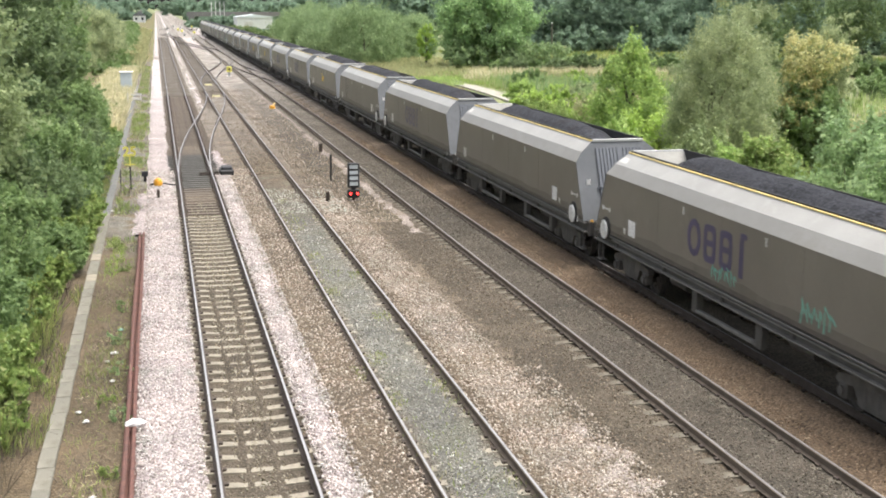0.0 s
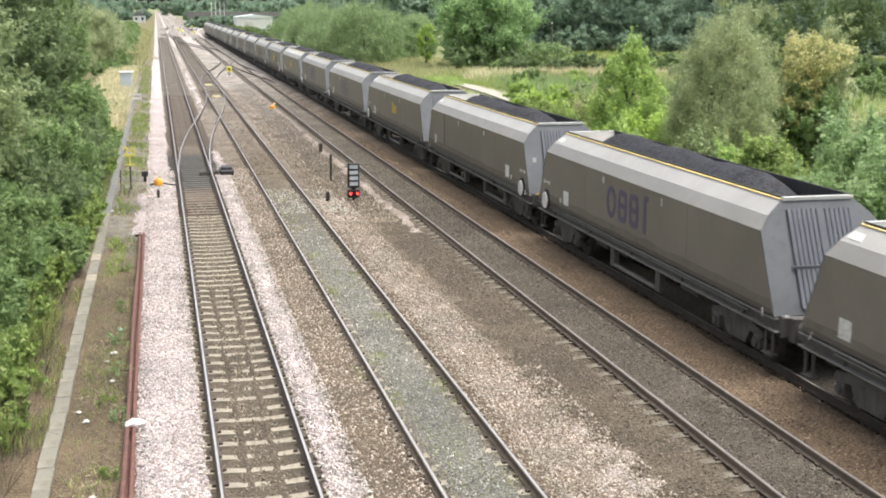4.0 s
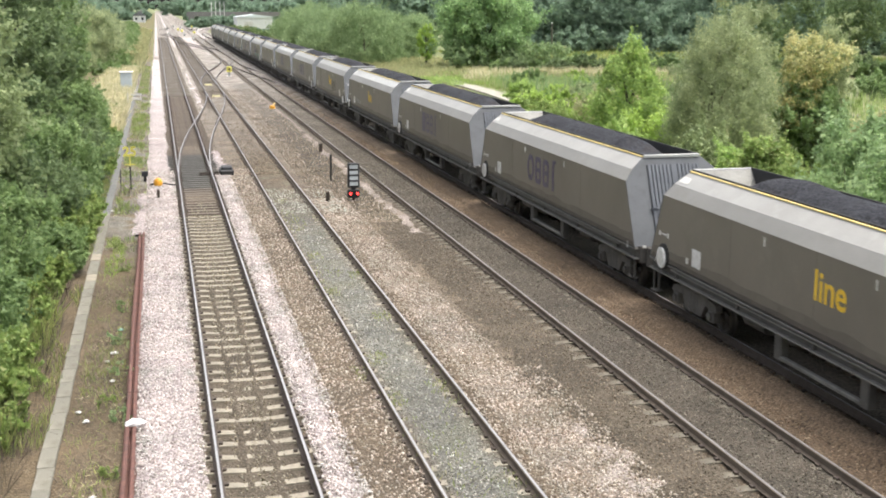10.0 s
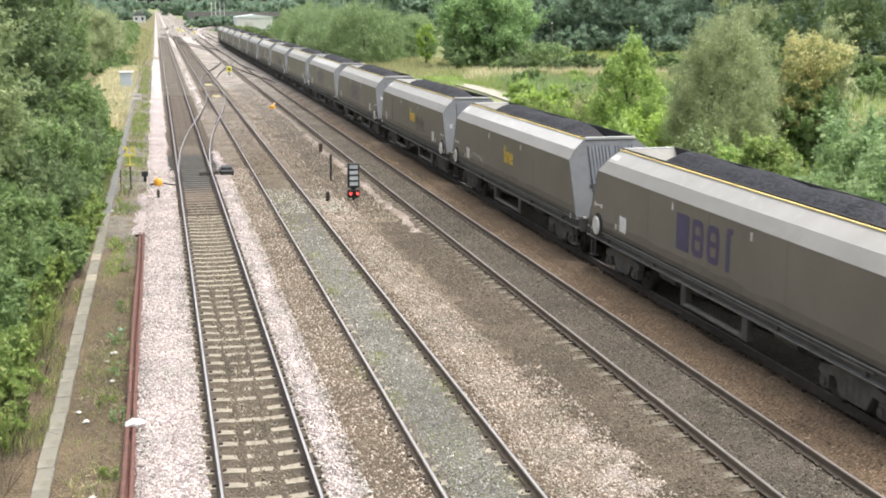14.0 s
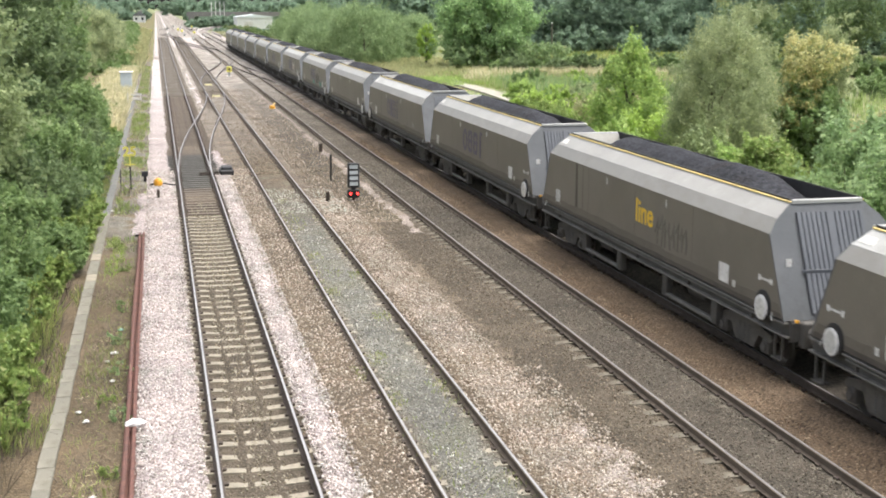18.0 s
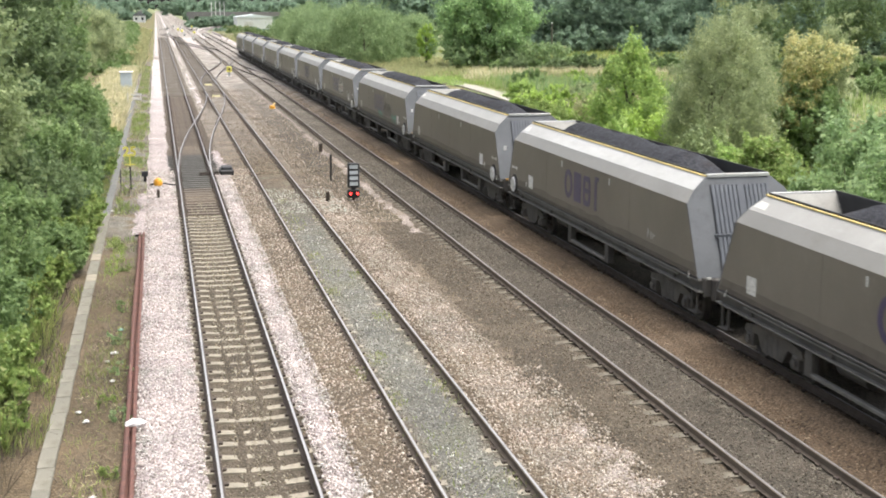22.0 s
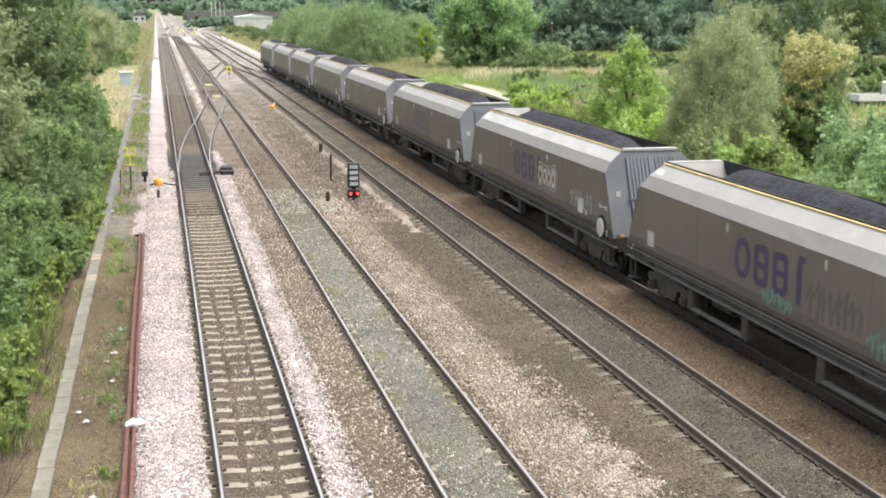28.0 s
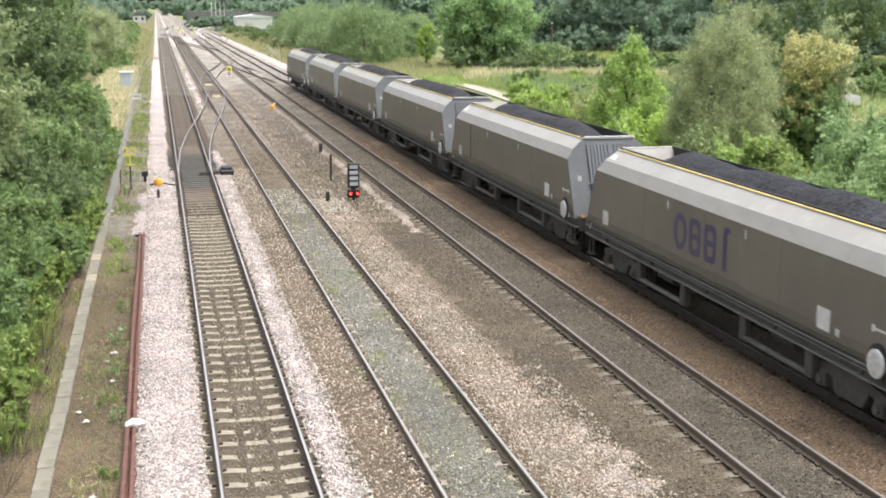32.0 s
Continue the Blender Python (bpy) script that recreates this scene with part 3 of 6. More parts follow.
strip("ballast_six_foot", 2.75, 4.06, -40, 96, -0.152, BALLAST_BROWN, "brown ballast over the sleeper ends", "ballast", 0.06, 0.03, 0.05)
strip("ballast_shoulder", 5.62, 6.1, -40, 96, -0.158, BALLAST_BROWN, "brown ballast over the sleeper ends", "ballast", 0.07, 0.03, 0.05)
strip("ballast_four_foot", 4.12, 5.54, -40, 64, -0.174, BALLAST_GREY, "greenish-grey ballast almost covering the sleepers", "ballast", 0.02, 0.015, 0.02)
strip("ballast_four_foot", 4.12, 5.54, 63.5, 110, -0.185, BALLAST_BROWN, "brown ballast between the sleepers", "ballast", 0.02, 0.02, 0.02)
strip("ballast_edge", 7.25, 8.75, -40, 46, -0.186, BALLAST_BED, "dark stained ballast beside the rail", "ballast", 0.35, 0.02, 0.02)
strip("ballast_walkway", 5.85, 7.7, -40, 44, -0.19, BALLAST_TAN, "coarse tan ballast between the tracks", "ballast", 0.35, 0.03, 0.02)
strip("ballast_four_foot", 1.07, 1.83, -40, 29, -0.194, BALLAST_BED, "grey-brown ballast between the rails", "ballast", 0.12, 0.03, 0.02)
for xa, xb in ((1.06, 1.33), (1.56, 1.84)):
    strip("ballast_ridge", xa, xb, -40, 34, -0.171, BALLAST_BED, "grey-brown ballast heaped over the sleepers", "ballast", 0.1, 0.03, 0.04)
strip("ballast_walkway", 6.9, 7.75, -40, 21, -0.178, BALLAST_SAND, "coarse tan ballast between the tracks", "ballast", 0.4, 0.03, 0.02)
strip("ballast_oil_patch", 0.76, 2.14, 50, 71, -0.182, BALLAST_OIL, "oil-blackened ballast at the points", "ballast", 0.02, 0.01, 0.02)
strip("ballast_oil_patch", 2.5, 3.05, 56, 59.5, -0.15, BALLAST_OIL, "oil-blackened ballast at the points", "ballast", 0.3, 0.02, 0.05)
strip("ballast_ridge", 8.3, 8.78, 41.5, 76, -0.158, BALLAST_SAND, "narrow ridge of pale fresh ballast", "ballast", 0.28, 0.03)
strip("ballast_ridge", 8.5, 8.8, 78, 118, -0.16, BALLAST_SAND, "narrow ridge of pale fresh ballast", "ballast", 0.15, 0.02)
strip("ballast_edge", 8.4, 9.14, -40, 96, -0.186, BALLAST_BED, "brown ballast over the sleeper ends", "ballast", 0.06, 0.025, 0.05)
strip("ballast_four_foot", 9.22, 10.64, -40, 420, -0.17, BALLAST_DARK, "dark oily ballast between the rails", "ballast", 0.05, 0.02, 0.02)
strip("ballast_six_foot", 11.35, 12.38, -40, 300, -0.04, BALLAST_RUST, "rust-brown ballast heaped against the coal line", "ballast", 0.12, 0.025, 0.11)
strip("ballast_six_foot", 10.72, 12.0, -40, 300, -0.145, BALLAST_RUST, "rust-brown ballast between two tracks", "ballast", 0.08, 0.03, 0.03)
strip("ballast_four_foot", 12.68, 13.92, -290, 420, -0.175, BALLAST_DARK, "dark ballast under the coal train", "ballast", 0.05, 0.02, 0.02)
strip("ballast_shoulder", 14.2, 15.4, -40, 420, -0.16, BALLAST_RUST, "rust-brown ballast shoulder", "ballast", 0.1, 0.03, 0.05)
strip("ballast_path", 7.0, 9.0, 46, 130, -0.2, BALLAST_DARK, "dark trodden ballast between the tracks", "ballast", 0.5, 0.02, 0.02)
strip("ballast_shoulder", 15.0, 17.2, 130, 380, -0.25, BALLAST_WHITE, "pale ballast beside the branch track", "ballast", 0.3, 0.03, 0.2)


# ---- tracks ----
RAIL = [(-0.07, -0.159), (0.07, -0.159), (0.07, -0.148), (0.012, -0.125), (0.012, -0.045), (0.035, -0.035), (0.035, -0.008), (0.021, 0), (-0.021, 0), (-0.035, -0.008), (-0.035, -0.035), (-0.012, -0.045), (-0.012, -0.125), (-0.07, -0.148)]


def rail_mesh(path, y0, y1, offset, step):
    """A flat-bottomed rail along x = path(y) + offset, with a bright running surface."""
    s = Shape()
    n = max(1, int((y1 - y0) / step))
    for i in range(n + 1):
        y = y0 + (y1 - y0) * i / n
        s.v += [(path(y) + offset + px, y, pz) for px, pz in RAIL]
    k = len(RAIL)
    for i in range(n):
        for j in range(k):
            s.f.append((i * k + j, i * k + (j + 1) % k, (i + 1) * k + (j + 1) % k, (i + 1) * k + j))
            s.m.append(1 if j == 7 else 0)
    s.f += [tuple(range(k))[::-1], tuple(range(n * k, n * k + k))]
    s.m += [0, 0]
    return s


def sleeper_concrete():
    """Concrete sleeper: raised rail seats, waisted middle, clips beside the rails."""
    s = Shape()
    tops = [(-1.25, 0.125, -0.19), (-1.0, 0.13, -0.168), (-0.62, 0.13, -0.163), (-0.35, 0.115, -0.185), (0.35, 0.115, -0.185), (0.62, 0.13, -0.163), (1.0, 0.13, -0.168), (1.25, 0.125, -0.19)]
    s.rings([[(x, -w, -0.36), (x, w, -0.36), (x, w * 0.88, z), (x, -w * 0.88, z)] for x, w, z in tops])
    for r in (-HALF, HALF):
        for d in (-0.1, 0.1):
            s.box(r + d - 0.035, r + d + 0.035, -0.05, 0.05, -0.165, -0.125, 1)
    return s.mesh("sleeper", CONCRETE, RAIL_SIDE)


def sleeper_timber():
    s = Shape()
    s.box(-1.3, 1.3, -0.125, 0.125, -0.3, -0.163, 0, 0.012)
    for r in (-HALF, HALF):
        s.box(r - 0.17, r + 0.17, -0.09, 0.09, -0.165, -0.145, 1, 0.008)
        for d in (-0.12, 0.12):
            s.box(r + d - 0.03, r + d + 0.03, -0.04, 0.04, -0.146, -0.11, 1)
    return s.mesh("sleeper", TIMBER, RAIL_SIDE)


SLEEPER_C, SLEEPER_T = sleeper_concrete(), sleeper_timber()
SLEEPER_W = sleeper_concrete()
SLEEPER_W.materials[0] = CONCRETE_DIRTY
SLEEPER_O = sleeper_timber()
SLEEPER_O.materials[0] = TIMBER_OIL
rng = np.random.default_rng(5)


def track(cx, y0, y1, mesh_of, label, near_to, sink=0.0, top=RAIL_TOP, web=RAIL_SIDE):
    t = thing("railway_track", label, "railway track", pose(cx, 0, 0), kind="structure")
    for side in (-HALF, HALF):
        part("rail", rail_mesh(lambda y: 0, y0, y1, side, 40), (web, top), t)
    rest = Shape()
    y = 6.3 - SLEEPER_STEP * 434
    while y < min(y1, 330):
        me = mesh_of(y)
        if me and -40 < y < near_to:
            ob = part("sleeper", me, None, t)
            ob.matrix_basis = pose(rng.normal(0, 0.015), y + rng.normal(0, 0.012), -sink * (me is not SLEEPER_C) - abs(rng.normal(0, 0.006)), 0, 0, rng.normal(0, 0.5))
        elif me:
            rest.box(-1.25, 1.25, y - 0.12, y + 0.12, -0.3, -0.168 - sink)
        y += SLEEPER_STEP
    if rest.v:
        tagged(part("sleepers", rest, SLEEPER_FAR, t), kind="stuff")
    return t


track(T1, -290, 2400, lambda y: SLEEPER_O if 54 < y < 67 else SLEEPER_T if 47 < y < 112 else SLEEPER_C, "running line with worn steel rails on pale concrete sleepers", 112)
track(T2, -290, 2400, lambda y: SLEEPER_C if 17 < y < 46 else SLEEPER_T, "running line with sleepers buried in greenish ballast", 118, 0.022, web=RAIL_DUSTY)
track(T3, -290, 2400, lambda y: SLEEPER_W, "running line with worn steel rails in dark oily ballast", 118, 0.0, RAIL_WORN, RAIL_DUSTY)


def branch(y):
    return 0.0 if y < 365 else 850 - math.sqrt(850 ** 2 - min(y - 365, 200) ** 2)


t4 = thing("railway_track", "line under the coal train, curving away onto a branch", "railway track", pose(T4, 0, 0), kind="structure")
for side in (-HALF, HALF):
    part("rail", rail_mesh(branch, -290, 365, side, 40), (RAIL_SIDE, RAIL_WORN), t4)
    part("rail", rail_mesh(branch, 365.01, 560, side, 4), (RAIL_SIDE, RAIL_TOP), t4)
yy = 6.3 - SLEEPER_STEP * 70
while yy < 118:
    part("sleeper", SLEEPER_W, None, t4).matrix_basis = pose(rng.normal(0, 0.015), yy, -0.04 - abs(rng.normal(0, 0.006)), 0, 0, rng.normal(0, 0.5))
    yy += SLEEPER_STEP
rest = Shape()
for i in range(71, 434):
    rest.box(-1.25, 1.25, 6.18 - SLEEPER_STEP * i, 6.42 - SLEEPER_STEP * i, -0.3, -0.2)
while yy < 365:
    rest.box(-1.25, 1.25, yy - 0.12, yy + 0.12, -0.3, -0.2)
    yy += SLEEPER_STEP
tagged(part("sleepers", rest, CONCRETE_DIRTY, t4), kind="stuff")


def curved_bed(name, a, b, y0, y1, z, material, label):
    """A band of ballast that follows the branch."""
    v, f = [], []
    ys = [y0 + 5 * i for i in range(int((y1 - y0) / 5) + 1)]
    for y in ys:
        w = 0.25 * noise.noise((y * 0.2, 3.1, a))
        x = T4 + branch(y)
        v += [(x + a + w, y, z - 0.12), (x + a + 0.25 + w, y, z), (x + b - 0.25 - w, y, z), (x + b - w, y, z - 0.12)]
    for i in range(len(ys) - 1):
        f += [(4 * i + k, 4 * i + k + 1, 4 * i + k + 5, 4 * i + k + 4) for k in range(3)]
    solid(name, Shape().add(v, f), material, label, "ballast", kind="structure")


t5 = thing("railway_track", "second track of the branch curving away", "railway track", pose(T4 + 3.5, 0, 0), kind="structure")
for side in (-HALF, HALF):
    part("rail", rail_mesh(lambda y: branch(y) - 3.5 * (max(0.0, 340 - y) / 60) ** 2, 282, 560, side, 4), (RAIL_SIDE, RAIL_WORN), t5)
curved_bed("ballast_branch", 2.3, 4.7, 345, 560, -0.16, BALLAST_BROWN, "brown ballast under the curving branch")
curved_bed("ballast_branch", -3.2, -1.3, 340, 560, -0.17, BALLAST_WHITE, "pale ballast along the curve of the branch")
curved_bed("ballast_branch", -1.25, 1.25, 366, 560, -0.18, BALLAST_BROWN, "brown ballast under the curving branch")
curved_bed("ballast_branch", 4.8, 8.0, 350, 560, -0.17, BALLAST_WHITE, "pale ballast along the curve of the branch")


def swing(a, b, y0, y1):
    """A centre line that leaves a straight at y0 and joins the next at y1."""
    def path(y):
        u = min(1.0, max(0.0, (y - y0) / (y1 - y0)))
        return a + (b - a) * (u * u * (3 - 2 * u) * 0.5 + 0.5 * u * u * u * (u * (6 * u - 15) + 10))
    return path


def crossover(a, b, y0, y1, label):
    t = thing("crossover_track", label, "railway points", kind="structure")
    path = swing(a, b, y0, y1)
    for side in (-HALF, HALF):
        part("rail", rail_mesh(path, y0 + 4, y1 - 4, side, 1.5), (RAIL_SIDE, RAIL_TOP), t)
    for side in (-HALF, HALF):
        part("check_rail", rail_mesh(lambda y: path(y) - math.copysign(0.09, side), (y0 + y1) / 2 - 3, (y0 + y1) / 2 + 3, side, 1.5), (RAIL_SIDE, RAIL_SIDE), t)
    return t


crossover(T1, T2, 54, 119, "crossover between two lines with polished rails")
crossover(T2, T3, 122, 196, "crossover between two lines with polished rails")
crossover(T4, T3, 96, 178, "crossover towards the coal line")
crossover(T3, T2, 212, 292, "far crossover between two lines")
crossover(T2, T1, 300, 380, "far crossover between two lines")
crossover(T3, T4, 262, 342, "far crossover towards the branch")
crossover(T1, T2, 400, 490, "far crossover between two lines")
siding = thing("railway_track", "rusty siding between the far lines", "railway track", pose(T3 + 3.6, 0, 0), kind="structure")
for side in (-HALF, HALF):
    part("rail", rail_mesh(lambda y: -3.6 * (max(0.0, 470 - y) / 70) ** 2, 402, 900, side, 10), (RAIL_SIDE, RAIL_WORN), siding)


# ---- coal wagons ----
PITCH, FIRST = 17.32, 7.87
V0, ACC = 7.246, 0.0181
END_B, END_S, END_T = 8.12, 7.36, 7.1
W_B, W_T = 1.38, 0.8
Z_B, Z_S, Z_T = 1.3, 2.92, 3.52
W_M, Z_M = 1.17, 3.21  # fold between the steep shoulder and the flatter top sheet


def travelled(t):
    return V0 * t + ACC * t * t / 2 + 1.62e-5 * t ** 3


def end_y(z):
    return END_B + (END_T - END_B) * (z - Z_B) / (Z_T - Z_B)


def sheet(points, thick, slot=0):
    """A plate from its outline, thickened towards its back."""
    p = [Vector(q) for q in points]
    nor = (p[1] - p[0]).cross(p[2] - p[1]).normalized() * thick
    return Shape().rings([p, [q - nor for q in p]], slot)


def heap(shift):
    """Coal heaped along the wagon, lower towards the ends."""
    s = Shape()
    ny, nx = 60, 9
    for j in range(ny + 1):
        y = -6.95 + 13.9 * j / ny
        e = min(1.0, (6.95 - abs(y)) / 2.8)
        for i in range(nx + 1):
            x = -0.77 + 1.54 * i / nx
            u = 1 - (abs(x) / 0.77) ** 2
            z = 2.55 + 0.82 * e ** 0.6 + (0.36 + 0.12 * noise.noise((shift, y * 0.45, 1))) * u * e + 0.05 * noise.noise((x * 2, y * 0.9, shift)) * e + 0.02 * noise.noise((x * 7, y * 6, 2))
            s.v.append((x, y, z))
    for j in range(ny):
        for i in range(nx):
            k = j * (nx + 1) + i
            s.f.append((k, k + 1, k + nx + 2, k + nx + 1))
            s.m.append(0)
    return s


def disc(s, x, y, z, r, depth, n=20, slot=0, out=-1):
    s.rings([[(x + out * d, y + q * math.cos(a), z + q * math.sin(a)) for a in (2 * math.pi * i / n for i in range(n))] for d, q in ((0, r), (depth * 0.7, r), (depth, r * 0.9))], slot)
    return s


def wheelset():
    s = Shape()
    n = 24
    for side in (-1, 1):
        prof = [(0.68, 0.12), (0.68, 0.45), (0.71, 0.45), (0.725, 0.425), (0.82, 0.42), (0.82, 0.37), (0.775, 0.34), (0.765, 0.16), (0.83, 0.13)]
        s.rings([[(side * px, r * math.cos(a), r * math.sin(a)) for a in (2 * math.pi * i / n for i in range(n))] for px, r in prof], 0)
        for i in range(6):
            a = math.pi * i / 3
            s.box(side * 0.77 - 0.02, side * 0.77 + 0.02, 0.24 * math.cos(a) - 0.03, 0.24 * math.cos(a) + 0.03, 0.24 * math.sin(a) - 0.03, 0.24 * math.sin(a) + 0.03, 0)
    s.tube((-0.95, 0, 0), (0.95, 0, 0), 0.08, n=12)
    return s


def bogie(parent, yc):
    """Cast three-piece bogie: bolster, side frames with dipped middle, axle boxes, springs, brake hanger."""
    bolster = Shape().box(-1.0, 1.0, yc - 0.2, yc + 0.2, 0.62, 0.95, 0, 0.03)
    b = part("bogie", bolster, BOGIE, parent)
    for side in (-1, 1):
        x = side * 1.05
        outline = [(-1.28, 0.6), (-1.2, 0.72), (-0.5, 0.84), (0.5, 0.84), (1.2, 0.72), (1.28, 0.6), (1.2, 0.54), (0.66, 0.6), (0.44, 0.28), (-0.44, 0.28), (-0.66, 0.6), (-1.2, 0.54)]
        fr = Shape().rings([[(x + d, yc + py, pz) for py, pz in outline] for d in (-0.08, 0.08)])
        part("side_frame", fr, BOGIE, b)
        for dy in (-1, 1):
            bx = Shape().box(x - 0.11, x + 0.11, yc + dy - 0.14, yc + dy + 0.14, 0.3, 0.6, 0, 0.03)
            disc(bx, x + side * 0.11, yc + dy, 0.43, 0.1, 0.05, 12, out=side)
            part("axle_box", bx, BOGIE, b)
        for dy in (-0.22, 0, 0.22):
            coil = [[(x + side * 0.02 + q * math.cos(a), yc + dy + q * math.sin(a), 0.33 + 0.026 * i) for a in (math.pi * j / 4 for j in range(8))] for i, q in enumerate((0.085, 0.065) * 8)]
            part("spring", Shape().rings(coil), FRAME, b)
    for dy in (-1, 1):
        w = part("wheelset", WHEELSET, None, b)
        w.matrix_basis = pose(0, yc + dy, 0.42)
    return b


WHEELSET = wheelset().mesh("wheelset", WHEEL)


def wagon():
    """Bogie coal hopper with its brake wheel at the end towards -y."""
    t = thing("coal_wagon", "dusty brown and grey bogie hopper wagon heaped with black coal", "freight wagon", group="wagons of the coal train")
    rng = np.random.default_rng(11)
    for side in (-1, 1):
        x = side * W_B
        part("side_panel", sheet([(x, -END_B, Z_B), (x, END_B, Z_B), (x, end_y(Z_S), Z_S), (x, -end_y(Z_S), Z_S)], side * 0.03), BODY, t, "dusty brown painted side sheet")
        part("shoulder_sheet", sheet([(x, -end_y(Z_S), Z_S + 0.004), (x, end_y(Z_S), Z_S + 0.004), (side * W_M, end_y(Z_M), Z_M), (side * W_M, -end_y(Z_M), Z_M)], side * 0.03), SHOULDER, t, "dull grey shoulder sheet")
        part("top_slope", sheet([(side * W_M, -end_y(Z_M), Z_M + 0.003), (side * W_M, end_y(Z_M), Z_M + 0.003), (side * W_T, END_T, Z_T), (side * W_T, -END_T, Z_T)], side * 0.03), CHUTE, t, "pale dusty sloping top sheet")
        part("inner_wall", sheet([(side * (W_T - 0.025), -END_T + 0.05, 2.5), (side * (W_T - 0.025), END_T - 0.05, 2.5), (side * (W_T - 0.025), END_T - 0.05, Z_T), (side * (W_T - 0.025), -END_T + 0.05, Z_T)], side * 0.015), INNER, t, "coal-blackened inner wall")
        part("top_rail", Shape().box(side * (W_T + 0.02) - 0.022, side * (W_T + 0.02) + 0.022, -END_T, END_T, Z_T - 0.012, Z_T + 0.018, 0, 0.006), YELLOW, t, "yellow edge rail")
        part("top_lip", Shape().box(side * (W_T - 0.025) - 0.02, side * (W_T - 0.025) + 0.02, -END_T, END_T, Z_T - 0.03, Z_T + 0.06, 0, 0.006), INNER, t, "coal-blackened rim")
        part("sole_bar", Shape().box(x - side * 0.16 - 0.05, x - side * 0.16 + 0.05, -8.2, 8.2, 0.98, Z_B - 0.005), FRAME, t)
        part("side_flange", Shape().box(x - side * 0.08 - 0.09, x - side * 0.08 + 0.09, -8.15, 8.15, 1.21, 1.25, 0, 0.008), LIT_FLANGE, t, "grey side flange, paler as a lit edge")
        part("lower_flange", Shape().box(x - side * 0.1 - 0.1, x - side * 0.1 + 0.1, -8.2, 8.2, 0.955, 0.985, 0, 0.008), LIT_FLANGE, t, "grey lower flange, paler as a lit edge")
        for y in (-3.6, 0.05, 3.7):
            part("weld_seam", Shape().box(x - 0.004, x + 0.004, y - 0.006, y + 0.006, Z_B + 0.01, Z_S - 0.01), BODY_SEAM, t)
        for y in (-6.6, -3.3, 0, 3.3, 6.6):
            part("bracket", Shape().box(x - side * 0.12 - 0.07, x - side * 0.12 + 0.07, y - 0.04, y + 0.04, 0.98, 1.22), FRAME, t)
        part("brake_pipe", Shape().tube((x - side * 0.06, -6.9, 1.13), (x - side * 0.06, 6.9, 1.13), 0.03), LIT_FLANGE, t)
        bars = ((-1.35, 1.8),) if side > 0 else ((-4.7, -1.95), (1.35, 4.1))
        for y0, y1 in bars:
            part("door_gear_bar", Shape().box(x - side * 0.12 - 0.06, x - side * 0.12 + 0.06, y0, y1, 0.43, 0.5, 0, 0.015), LIT_FLANGE, t)
        for y in [q for pair in bars for q in (pair[0] - 0.05, pair[1] + 0.05)]:
            part("hanger", Shape().box(x - side * 0.15 - 0.09, x - side * 0.15 + 0.09, y - 0.14, y + 0.14, 0.41, 1.0, 0, 0.02), FRAME, t)
        for y in (-2.03, 2.15):
            part("lashing_hook", Shape().box(x + side * 0.002 - 0.02, x + side * 0.002 + 0.02, y - 0.022, y + 0.022, 2.64, 2.82), PANEL_WHITE, t, "white tick mark")
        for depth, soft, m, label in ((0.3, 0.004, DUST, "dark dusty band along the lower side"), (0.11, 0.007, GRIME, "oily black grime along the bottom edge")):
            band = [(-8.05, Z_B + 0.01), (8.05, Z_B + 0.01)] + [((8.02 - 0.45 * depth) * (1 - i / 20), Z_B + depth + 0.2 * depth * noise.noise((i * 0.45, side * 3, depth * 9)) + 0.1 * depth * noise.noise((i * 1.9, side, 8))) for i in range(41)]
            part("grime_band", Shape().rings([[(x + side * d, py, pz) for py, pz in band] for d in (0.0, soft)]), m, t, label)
        # brake wheel, arrow and data panels at the brake end
        hw = Shape()
        disc(hw, x + side * 0.002, -7.24, 1.41, 0.33, 0.03, 24, 1, side)
        disc(hw, x + side * 0.05, -7.26, 1.38, 0.26, 0.04, 24, 0, side)
        disc(hw, x + side * 0.085, -7.26, 1.38, 0.2, 0.01, 20, 2, side)
        part("brake_wheel", hw, (WHITE, BLACK, PANEL_WHITE), t, "white brake wheel disc")
        ar = Shape().box(x - 0.006, x + 0.006, -7.5, -7.05, 1.94, 1.98)
        ar.box(x - 0.006, x + 0.006, -7.58, -7.48, 1.9, 2.02).box(x - 0.006, x + 0.006, -7.07, -6.97, 1.9, 2.02)
        part("brake_arrow", ar, WHITE, t)
        pn = Shape().box(x - 0.006, x + 0.006, -5.58, -5.1, 1.5, 1.92)
        part("data_panel", pn, WHITE, t, "grubby white data panel")
        part("label_plate", Shape().box(x - 0.006, x + 0.006, -5.92, -5.78, 1.5, 1.64), PANEL_WHITE, t)
        if side < 0:
            part("data_panel", Shape().box(x - 0.006, x + 0.006, 6.3, 6.72, 1.5, 1.88), PANEL_WHITE, t, "grubby white data panel")
        part("white_corner", sheet([(side * 1.1, -side * 6.62, 3.278), (side * 1.1, -side * 7.14, 3.278), (side * 0.958, -side * 7.08, 3.396), (side * 0.958, -side * 6.68, 3.396)], 0.004), PANEL_WHITE, t, "white corner patch")
        for e in (-1, 1):
            part("step", Shape().box(x - side * 0.08 - 0.02, x - side * 0.08 + 0.02, e * 7.98 - 0.025, e * 7.98 + 0.025, 0.42, 1.0).box(x - side * 0.08 - 0.02, x - side * 0.08 + 0.02, e * 7.68 - 0.025, e * 7.68 + 0.025, 0.42, 1.0).box(x - side * 0.1 - 0.1, x - side * 0.1 + 0.1, e * 7.83 - 0.18, e * 7.83 + 0.18, 0.42, 0.45), FRAME, t)
